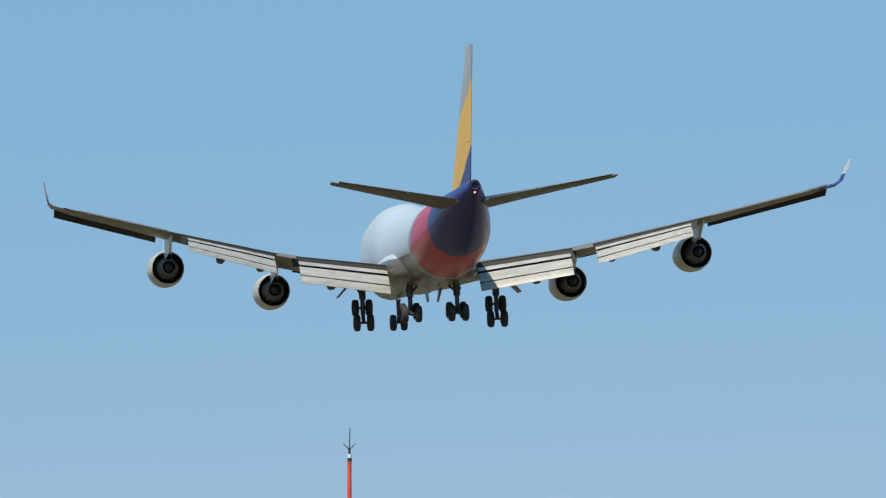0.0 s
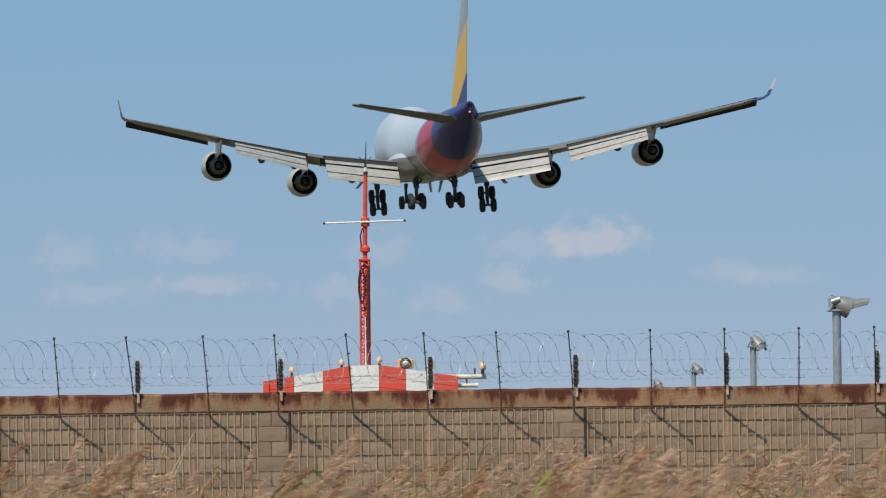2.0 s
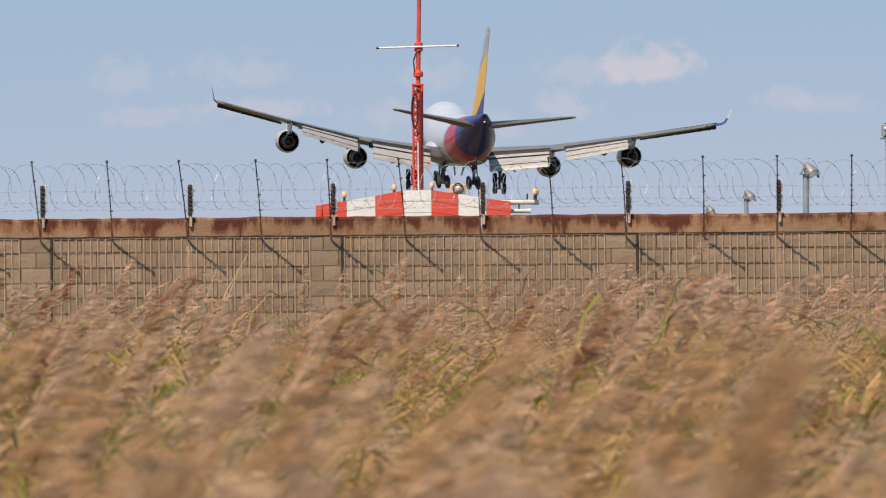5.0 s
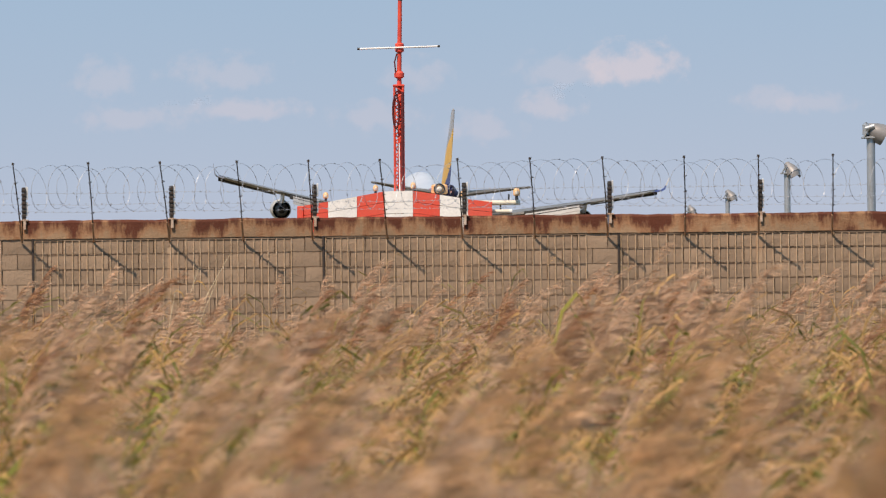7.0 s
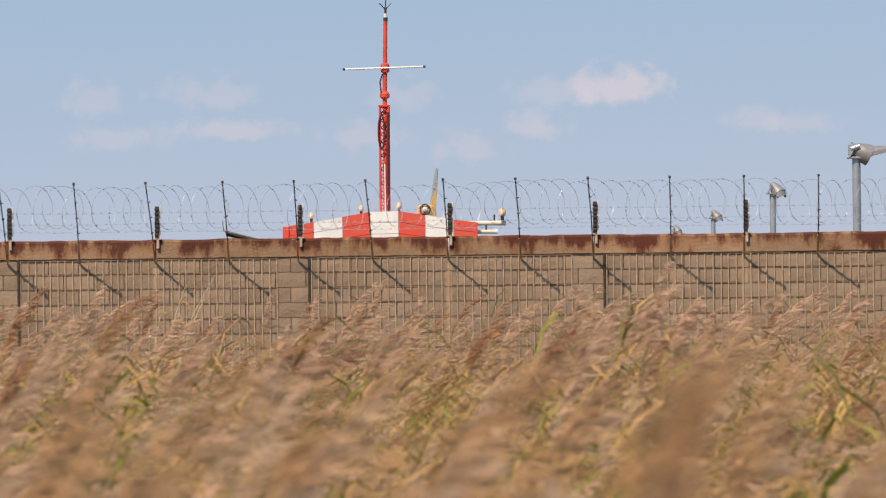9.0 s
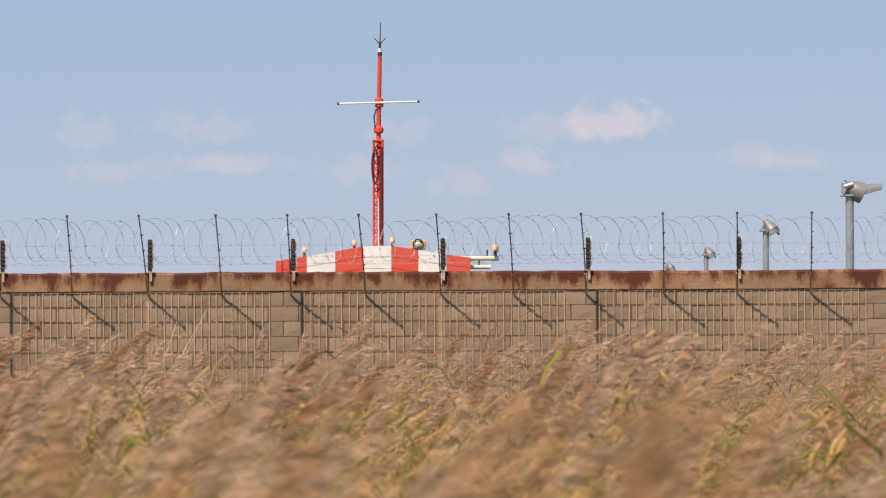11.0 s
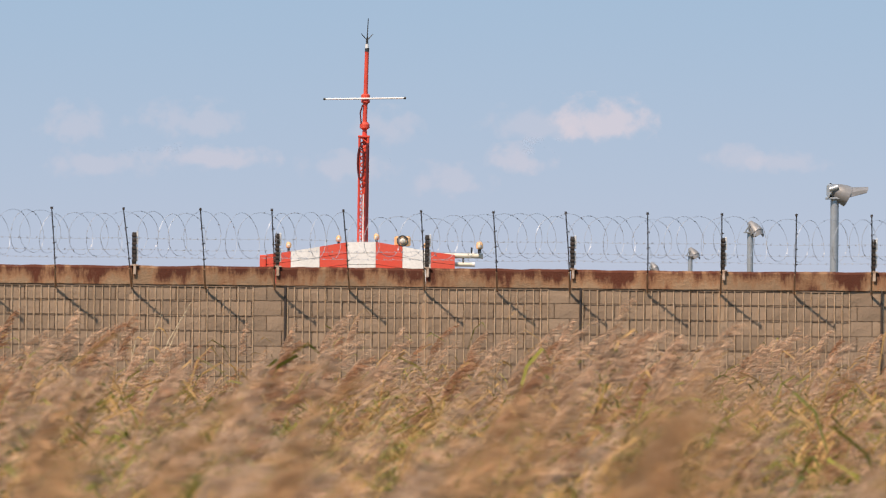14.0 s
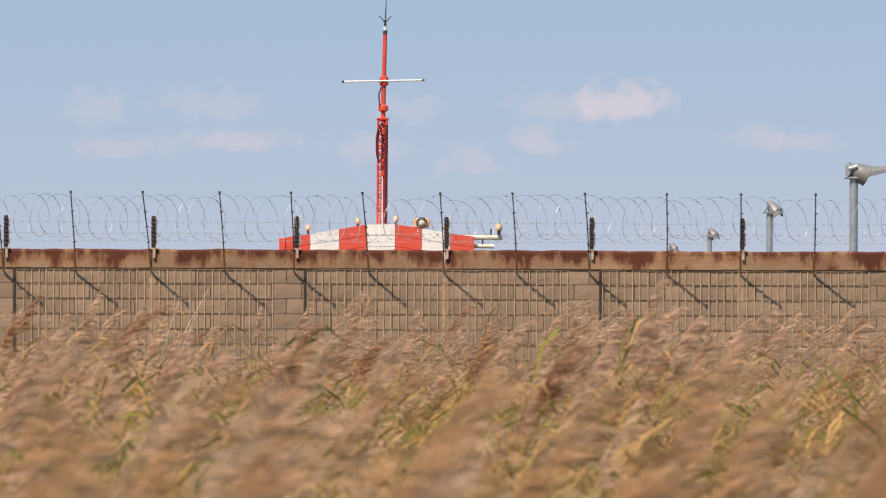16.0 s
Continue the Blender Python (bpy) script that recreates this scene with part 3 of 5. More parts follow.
def build_wall():
    s = Shape()
    s.box(-70, 70, WALL_Y, WALL_Y + 0.22, -0.3, 2.6)
    wall = tagged(part("wall_north", s, M_WALL, None, "", False), "weathered brown concrete perimeter wall with wire mesh", "wall", kind="structure")
    # coping in cast lengths with worn, uneven top edges
    rng = random.Random(5)
    edges = [-70] + [x for x in POSTS] + [70]
    for a, b in zip(edges, edges[1:]):
        c = Shape()
        n = max(2, int((b - a) / 0.16)) if b - a < 5 else 4
        rings = []
        for i in range(n + 1):
            x = a + 0.006 + (b - a - 0.012) * i / n
            d = rng.uniform(-0.008, 0.008)
            e = rng.uniform(-0.006, 0.006)
            rings.append([(x, WALL_Y - 0.038 + e, 2.585 + d * 0.4), (x, WALL_Y - 0.038 + e, WALL_TOP - 0.03 + d), (x, WALL_Y - 0.015, WALL_TOP + d),
                          (x, WALL_Y + 0.26, WALL_TOP + d), (x, WALL_Y + 0.28, WALL_TOP - 0.03), (x, WALL_Y + 0.28, 2.585)])
        c.loft(rings)
        part("coping", c, M_COPING, wall, "rust-streaked concrete coping", False)
    for i, x in enumerate(POSTS):
        p = Shape()
        if i % 2 == 1:
            d = Shape()
            d.box(x + 0.118, x + 0.15, WALL_Y - 0.05, WALL_Y + 0.01, -0.2, 2.588, 0.004)
            part("mesh_frame", d, M_POST, wall, "dark steel upright", False)
        else:
            p.box(x - 0.045, x + 0.05, WALL_Y - 0.02, WALL_Y + 0.02, -0.2, 2.588, 0.008)
            part("pillar", p, M_PILLAR, wall, "narrow concrete rib", False)
    return wall


def build_blocks(wall):
    """Rough-faced blocks in courses, each a little proud or set back, over the stretch that shows."""
    rng = random.Random(8)
    faces = []
    for k in range(6):
        s = Shape()
        h = [rng.uniform(-0.0025, 0.0025) for _ in range(9)]
        xs, zs = (-0.197, 0.02 * rng.uniform(-1, 1), 0.197), (-0.0985, 0.01 * rng.uniform(-1, 1), 0.0985)
        front = [(x * 0.985, -0.016 + h[j * 3 + i], z * 0.97) for j, z in enumerate(zs) for i, x in enumerate(xs)]
        rim = [(xs[i], 0.0, zs[j]) for i, j in ((0, 0), (1, 0), (2, 0), (2, 1), (2, 2), (1, 2), (0, 2), (0, 1))]
        s.add(front + rim, [(0, 1, 4, 3), (1, 2, 5, 4), (3, 4, 7, 6), (4, 5, 8, 7), (9, 10, 1, 0), (10, 11, 2, 1), (11, 12, 5, 2), (12, 13, 8, 5),
                            (13, 14, 7, 8), (14, 15, 6, 7), (15, 16, 3, 6), (16, 9, 0, 3)])
        me = bpy.data.meshes.new("block")
        me.from_pydata(s.v, [], s.f)
        me.materials.append(M_BLOCK)
        faces.append(me)
    for r in range(9):
        z = 2.48 - 0.2 * r
        for c in range(33):
            b = new("block", faces[rng.randrange(6)])
            b.parent = wall
            b.location = (-6.5 + 0.4 * c + (0.2 if r % 2 else 0), WALL_Y - 0.001 + rng.uniform(-0.003, 0.002), z)


def build_mesh_panel(x0, x1, rng):
    """Welded mesh before the wall: uprights at a hand's width, level bars at twice that."""
    y = WALL_Y - 0.028
    n = round((x1 - x0) / 0.1)
    panel = tagged(new("mesh_panel"), "weathered welded wire mesh panel fixed before the concrete wall", "wire mesh", "mesh panels along the wall")
    for i in range(n + 1):
        s = Shape()
        x = x0 + (x1 - x0) * i / n
        j, k = rng.uniform(-0.008, 0.008), rng.uniform(-0.008, 0.008)
        s.tube([(x + j, y, 0.05), (x + (j + k) / 2, y + rng.uniform(-0.008, 0.004), 1.3), (x + k, y, 2.56)], 0.0068, 5)
        part("rod", s, M_MESH, panel)
    for r in range(13):
        bar = Shape()
        z = 2.572 - r * 0.2 if r else 2.56
        pts = [(x0 + (x1 - x0) * i / 8, y + 0.008, z + rng.uniform(-0.006, 0.006)) for i in range(9)]
        bar.tube(pts, 0.0048 if r else 0.011, 5)
        part("bar", bar, M_BAR, panel)
    return panel


def build_fence_post(x, lean):
    """A thin arm that leans out over the wall and carries the coil, with cap and clips."""
    s = Shape()
    base, tip = Vector((x, WALL_Y - 0.075, 2.56)), Vector((x - lean, WALL_Y - 0.95, 3.565))
    run = (tip - base).normalized()
    side, deep = Vector((0.0075, 0, 0)), run.cross(Vector((1, 0, 0))).normalized() * 0.0095
    rings = [[p - side - deep, p + side - deep, p + side - deep * 0.5, p - side * 0.3 - deep * 0.5, p - side * 0.3 + deep, p - side + deep]
             for p in (base + Vector((0, 0.04, -0.03)), base.lerp(tip, 0.5) + Vector((0.006, 0, 0)), tip)]
    s.loft([[tuple(q) for q in r] for r in rings])
    s.tube([tip - Vector((0, 0.0, 0.012)), tip + Vector((0, 0, 0.02))], [0.018, 0.016], 8)
    for k in (0.35, 0.55, 0.75):
        p = base.lerp(tip, k)
        s.tube([p - Vector((0.012, 0.03, 0)), p + Vector((0.03, -0.02, 0.012))], 0.007, 5)
    thing = part("fence_post", s, M_POST)
    foot = Shape()
    foot.tube([base + Vector((-0.002, 0.034, -0.02)), base.lerp(tip, 0.13) + Vector((-0.002, -0.002, 0)), base.lerp(tip, 0.23) + Vector((-0.002, -0.002, 0))], [0.014, 0.014, 0.013], 8)
    part("foot_sleeve", foot, M_SLEEVE, thing, "rust-coloured sleeve")
    return tagged(thing, "thin dark steel arm leaning out over the wall", "fence post", "arms that carry the razor wire")


def build_bracket(x, rng):
    """A short upright with wire clips, insulator strip and foot on the coping."""
    s = Shape()
    y = WALL_Y + 0.02
    top = WALL_TOP + 0.44
    s.box(x - 0.036, x + 0.018, y - 0.02, y + 0.03, WALL_TOP - 0.02, top, 0.006)
    for k in range(7):
        z = WALL_TOP + 0.05 + k * 0.055
        s.box(x - 0.041, x + 0.022, y - 0.034, y - 0.014, z, z + 0.036, 0.005)
    thing = tagged(part("fence_bracket", s, M_POST, None, "", False), "short dark steel bracket with white insulator on the coping", "fence post", "brackets on the coping")
    w = Shape()
    w.box(x + 0.018, x + 0.045, y - 0.01, y + 0.02, WALL_TOP + 0.28, top + 0.01, 0.006)
    w.box(x + 0.02, x + 0.042, y - 0.01, y + 0.02, WALL_TOP + 0.06, WALL_TOP + 0.25, 0.006)
    part("insulator", w, M_PLASTIC, thing, "white plastic insulator")
    f = Shape()
    f.box(x - 0.05, x + 0.05, WALL_Y - 0.075, WALL_Y + 0.06, WALL_TOP - 0.004, WALL_TOP + 0.014, 0.004)
    f.box(x - 0.016, x + 0.02, WALL_Y - 0.075, WALL_Y - 0.045, WALL_TOP - 0.12, WALL_TOP + 0.01, 0.004)
    part("foot_plate", f, M_FOOT, thing, "pale flaking foot plate")
    return thing


def build_razor_coil():
    """A concertina coil seen from the side: one uneven helix clipped to the arms."""
    rng = random.Random(11)
    s = Shape()
    barbs = Shape()
    z0, y0 = 3.26, WALL_Y + 0.24
    pts = []
    x, r, zc, wide = -9.0, 0.31, z0, 0.17
    while x < 9.0:
        pitch, r1, z1, w1 = rng.uniform(0.17, 0.29), rng.uniform(0.26, 0.31), z0 + rng.uniform(-0.03, 0.02), rng.uniform(0.1, 0.27)
        for k in range(24):
            u = k / 24
            a = 2 * math.pi * u
            e = u * u * (3 - 2 * u)
            rr, zz, ww = r + (r1 - r) * e, zc + (z1 - zc) * e, wide + (w1 - wide) * e
            pts.append(Vector((x + pitch * u + ww * math.sin(a), y0 + rr * 0.9 * math.sin(a), zz + rr * math.cos(a))))
        x, r, zc, wide = x + pitch, r1, z1, w1
    s.tube(pts, 0.0029, 4, False)
    for p, q in zip(pts[::2], pts[1::2]):
        if rng.random() < 0.5:
            d = (q - p).normalized()
            o = Vector((d.z, 0.3, -d.x)).normalized() * 0.009
            c = (p + q) / 2
            barbs.add([c - d * 0.02, c + o, c + d * 0.02, c - o], [(0, 1, 2, 3)])
    coil = tagged(part("razor_coil", s, M_RAZOR), "galvanised razor wire coil strung along the wall top", "razor wire")
    tagged(part("blade_strip", barbs, M_RAZOR, coil, "flat steel blades", False), kind="stuff")
    return coil


def build_strand(z, y, rng):
    """One barbed strand with a slight sag between the arms."""
    s = Shape()
    pts = []
    for a, b in zip(POSTS, POSTS[1:]):
        for k in range(6):
            u = k / 6
            pts.append((a + (b - a) * u, y, z - 0.02 * 4 * u * (1 - u) + rng.uniform(-0.004, 0.004)))
    s.tube(pts, 0.0024, 4, False)
    x = POSTS[0]
    while x < POSTS[-1]:
        c = Vector((x, y, z - 0.01))
        for a in (0.5, 2.2):
            d = Vector((math.cos(a) * 0.015, 0.004, math.sin(a) * 0.015))
            s.tube([c - d, c + d], 0.003, 3, False)
        x += rng.uniform(0.09, 0.13)
    tagged(part("barbed_strand", s, M_RAZOR), "thin barbed wire strand above the coping", "barbed wire", "strands along the coping")


# ---- striped hut with its mast ----
HUT_Y = 250.0
K = HUT_Y / 100.0


def at_hut(u, w):
    """A place at the hut's distance from its bearing, given as the offset and height that it has over the wall's line."""
    return (u * K, HUT_Y, 2.3 + (w - 2.3) * K)


M_STRIPE_R = mat("faded red paint", (0.72, 0.07, 0.04), 0.55, 0, (0.6, 0.12, 0.08), 1.5, 0.7, 14, 0.2, 0.01)
M_STRIPE_W = mat("chalky white paint", (0.84, 0.82, 0.80), 0.6, 0, (0.62, 0.6, 0.58), 1.5, 0.7, 14, 0.2, 0.01)
M_MAST = mat("red mast paint", (0.76, 0.085, 0.045), 0.5, 0.05, (0.5, 0.045, 0.035), 2, 0.7, 20, 0.15)
M_CABLE = mat("dark red cable", (0.12, 0.012, 0.015), 0.6, 0, (0.05, 0.01, 0.01), 5, 0.6, 30, 0.1)
M_TIP = mat("dark antenna metal", (0.05, 0.055, 0.06), 0.5, 0.5, (0.09, 0.09, 0.09), 5, 0.6, 30, 0.1)
M_AMBER = mat("amber lamp glass", (0.8, 0.5, 0.28), 0.25, 0, (0.7, 0.36, 0.12), 4, 0.6, 20, 0.0)
M_LAMPGLASS = mat("pale lamp lens", (0.75, 0.7, 0.62), 0.2, 0, (0.6, 0.55, 0.48), 4, 0.6, 20, 0.0)
M_BOOM = mat("cream painted tube", (0.70, 0.66, 0.55), 0.5, 0, (0.55, 0.5, 0.4), 4, 0.7, 20, 0.1)


def hut_top(u):
    """The hut's roof line, as height over the wall's line, across its width."""
    k = [(-2.32, 2.99), (-2.0, 3.035), (-1.62, 3.10), (-1.25, 3.165), (-0.87, 3.172), (-0.52, 3.115), (-0.14, 3.05), (0.18, 3.01)]
    for (a, za), (b, zb) in zip(k, k[1:]):
        if u <= b:
            return za + (zb - za) * (u - a) / (b - a)
    return k[-1][1]


def build_hut():
    hut = tagged(new("equipment_hut"), "low arched equipment hut painted in red and white stripes", "hut")
    cuts = [-2.31, -1.99, -1.608, -1.244, -0.868, -0.514, -0.142, 0.18]
    for i, (a, b) in enumerate(zip(cuts, cuts[1:])):
        material = M_STRIPE_R if i % 2 == 0 else M_STRIPE_W
        courses = 12
        for r in range(courses):
            z0, z1 = r / courses, (r + 1) / courses
            s = Shape()
            n = 4
            rows = []
            for zz in (z0, z1):
                line = []
                for j in range(n + 1):
                    u = a + (b - a) * j / n
                    x, _, top = at_hut(u, hut_top(u))
                    lo = top * zz + (0.012 if zz == z0 else -0.0)
                    line.append((x + (0.004 if j == 0 else -0.004 if j == n else 0), lo))
                rows.append(line)
            ring = rows[0] + rows[1][::-1]
            s.loft([[(x, HUT_Y, z) for x, z in ring], [(x, HUT_Y + 4.0, z) for x, z in ring]])
            part("stripe_panel", s, material, hut, "", False)
    # side box in red at the end
    e = Shape()
    x0, _, zt = at_hut(-2.40, 2.985)
    x1 = at_hut(-2.315, 0)[0]
    e.box(x0, x1, HUT_Y + 0.05, HUT_Y + 3.6, 0, zt, 0.02)
    part("end_panel", e, M_STRIPE_R, hut, "", False)
    return hut


def build_beacon(u, w, size=1.0):
    """A small obstruction light: foot, amber dome and cap."""
    x, y, z = at_hut(u, w)
    y += 0.25
    foot = Shape()
    foot.tube([(x, y, z - 0.02), (x, y, z + 0.12 * size)], [0.055 * size, 0.05 * size], 10)
    b = tagged(part("beacon", foot, M_TIP), "small amber obstruction light on the hut", "lamp", "obstruction lights")
    d = Shape()
    d.turned([(0.12 * size, 0.05 * size), (0.14 * size, 0.1 * size), (0.27 * size, 0.11 * size), (0.34 * size, 0.07 * size), (0.37 * size, 0.01)], (x, y, z), "z", 14)
    part("dome", d, M_AMBER, b)
    c = Shape()
    c.turned([(0.17 * size, 0.06 * size), (0.19 * size, 0.065 * size), (0.25 * size, 0.065 * size), (0.26 * size, 0.05 * size)], (x, y - 0.07 * size, z), "z", 10)
    part("lens", c, M_LAMPGLASS, b)


def build_ring_light():
    """A round reflector lamp on the roof; an added amber box stands in for its orange glow."""
    x, y, z = at_hut(-0.515, 3.165)
    h = Shape()
    h.box(x - 0.27, x + 0.27, y + 0.15, y + 0.3, z - 0.12, z + 0.22, 0.05)
    lamp = tagged(part("ring_light", h, M_AMBER), "round reflector lamp on the hut roof, its orange glow an amber box", "lamp")
    r = Shape()
    n = 24
    rings = []
    for k in range(n + 1):
        a = 2 * math.pi * k / n
        c, s2 = math.cos(a), math.sin(a)
        rings.append([(x + (0.165 + d * 0.025) * c, y + 0.1 + e * 0.04, z + 0.06 + (0.165 + d * 0.025) * s2) for d, e in ((1, 0), (0, 1), (-1, 0), (0, -1))])
    r.loft(rings, False)
    part("reflector_ring", r, M_TIP, lamp)
    d = Shape()
    d.turned([(0.13, 0.1), (0.1, 0.085), (0.08, 0.05), (0.075, 0.01)], (x, y, z + 0.06), "y", 20)
    part("lens", d, M_LAMPGLASS, lamp)


def build_boom(u0, u1, w, r):
    x0, y, z = at_hut(u0, w)
    x1 = at_hut(u1, w)[0]
    s = Shape()
    s.tube([(x0, y + 0.4, z), (x1, y + 0.4, z)], r, 12)
    b = tagged(part("boom", s, M_BOOM), "cream painted tube reaching out from the hut", "tube", "tubes beside the hut")
    c = Shape()
    c.tube([(x1 - 0.05, y + 0.4, z), (x1 + 0.03, y + 0.4, z)], r * 1.12, 12)
    part("end_cap", c, M_STRIPE_W, b)
    f = Shape()
    f.tube([(x1 - 0.35, y + 0.4, z), (x1 - 0.35, y + 0.4, z + 0.28)], 0.03, 8)
    part("stand_off", f, M_TIP, b)


def build_mast():
    """A red lattice mast with a slim pole, a white cross tube and a forked antenna on top."""
    u = -1.045
    xb, y, zb = at_hut(-1.055, 3.17)
    y += 1.2
    zl = at_hut(u, 4.567)[2]
    zc = at_hut(u, 5.076)[2]
    zt = at_hut(u, 5.70)[2]
    xt = at_hut(-1.035, 0)[0]
    half = 0.145
    mast = tagged(new("antenna_mast"), "red lattice antenna mast with white cross tube and forked tip", "mast")
    corners = [(-half, -half), (half, -half), (half, half), (-half, half)]
    for dx, dy in corners:
        leg = Shape()
        leg.tube([(xb + dx, y + dy, 0.0), (xt - 0.02 + dx, y + dy, zl)], 0.038, 8)
        part("leg", leg, M_MAST, mast)
    bays = 26
    for i in range(bays):
        z0, z1 = zb - 2.5 + (zl - zb + 2.5) * i / bays, zb - 2.5 + (zl - zb + 2.5) * (i + 1) / bays
        br = Shape()
        for k in range(4):
            a, b = corners[k], corners[(k + 1) % 4]
            if (i + k) % 2:
                a, b = b, a
            xm = xb + (xt - xb) * i / bays
            br.tube([(xm + a[0], y + a[1], z0), (xm + b[0], y + b[1], z1)], 0.024, 6)
        part("brace", br, M_MAST, mast)
    core = Shape()
    core.tube([(xb + 0.03, y + 0.03, 0), (xt + 0.01, y + 0.03, zl)], 0.075, 10)
    part("core_tube", core, M_MAST, mast)
    plate = Shape()
    plate.box(xt - 0.02 - half - 0.05, xt - 0.02 + half + 0.05, y - half - 0.05, y + half + 0.05, zl - 0.02, zl + 0.05, 0.015)
    part("top_plate", plate, M_MAST, mast)
    lad = Shape()
    lad.box(xb + 0.01, xb + 0.05, y - half - 0.08, y - half - 0.03, 0, zl - 1.9, 0.01)
    part("cable_tray", lad, M_STRIPE_W, mast, "pale cable duct inside the lattice", False)
    # Added dark red cable stands in for the lattice's shaded right side.
    shade_side = Shape()
    shade_side.tube([(xb + 0.13, y - half - 0.07, 0), (xb + 0.135, y - half - 0.07, zb + 1.5), (xt + 0.105, y - half - 0.07, zl - 0.2)], 0.045, 8)
    part("shade_side_cable", shade_side, M_CABLE, mast)
    loop = Shape()
    n = 24
    loop.tube([(xt - 0.12 + 0.1 * math.sin(2 * math.pi * k / n), y - half - 0.06, zl - 0.85 + 0.55 * math.cos(2 * math.pi * k / n)) for k in range(n + 1)], 0.03, 6, False)
    part("cable_loop", loop, M_CABLE, mast)
    pole = Shape()
    pole.tube([(xt, y, zl + 0.03), (xt, y, zl + 0.28)], [0.085, 0.07], 12)
    pole.tube([(xt, y, zl + 0.25), (xt, y, zl + 0.3), (xt, y, zl + 0.42), (xt, y, zl + 0.5)], [0.09, 0.17, 0.17, 0.1], 12)
    pole.tube([(xt, y, zl + 0.45), (xt + 0.02, y, zc), (xt + 0.05, y, zt)], [0.08, 0.075, 0.07], 12)
    pole.tube([(xt + 0.02, y, zc - 0.16), (xt + 0.02, y, zc - 0.12), (xt + 0.02, y, zc + 0.12), (xt + 0.02, y, zc + 0.16)], [0.1, 0.15, 0.15, 0.1], 12)
    part("pole", pole, M_MAST, mast)
    pc = Shape()
    pc.tube([(xt - 0.1, y - 0.1, zl + 0.3), (xt - 0.15, y - 0.1, zl + 0.8), (xt - 0.07, y - 0.1, zc - 0.2)], 0.025, 6)
    part("pole_cable", pc, M_CABLE, mast)
    for a, b, dz0, dz1, nm in ((-1.575, -1.03, -0.03, 0.0, "cross_tube"), (-1.03, -0.50, 0.0, 0.03, "cross_tube")):
        ct = Shape()
        ct.tube([(at_hut(a, 0)[0], y - 0.16, zc + dz0), (at_hut(b, 0)[0], y - 0.16, zc + dz1)], 0.03, 10)
        t = part(nm, ct, M_STRIPE_W, mast, "white cross tube")
        cap = Shape()
        xe = at_hut(a, 0)[0] if a < -1.2 else at_hut(b, 0)[0]
        sg = -1 if a < -1.2 else 1
        cap.tube([(xe - 0.05 * sg, y - 0.16, zc + sg * 0.03), (xe + 0.03 * sg, y - 0.16, zc + sg * 0.03)], 0.04, 10)
        part("cap", cap, M_TIP, t)
    ant = Shape()
    x = xt + 0.055
    ant.tube([(x, y, zt), (x, y, zt + 0.12)], 0.075, 10)
    collar = Shape()
    collar.tube([(x, y, zt + 0.11), (x, y, zt + 0.25)], [0.065, 0.06], 10)
    part("collar", collar, M_PLASTIC, mast, "white antenna collar")
    zf = zt + 0.36
    ant.tube([(x, y, zt + 0.2), (x, y, zf + 0.1)], 0.04, 8)
    ant.tube([(x, y, zf), (x + 0.03, y, zf + 0.75)], [0.022, 0.014], 6)
    for sg in (-1, 1):
        ant.tube([(x, y, zf + 0.02), (x + sg * 0.2, y, zf + 0.24)], [0.02, 0.014], 6)
    part("antenna", ant, M_TIP, mast, "dark forked antenna")
    return mast


# ---- lamp posts in a receding row ----
M_LAMP = mat("brushed lamp housing", (0.27, 0.26, 0.26), 0.5, 0.2, (0.17, 0.165, 0.16), 4, 0.7, 40, 0.1)
M_POLE = mat("galvanised pole", (0.42, 0.45, 0.48), 0.45, 0.5, (0.33, 0.35, 0.37), 3, 0.7, 30, 0.1)


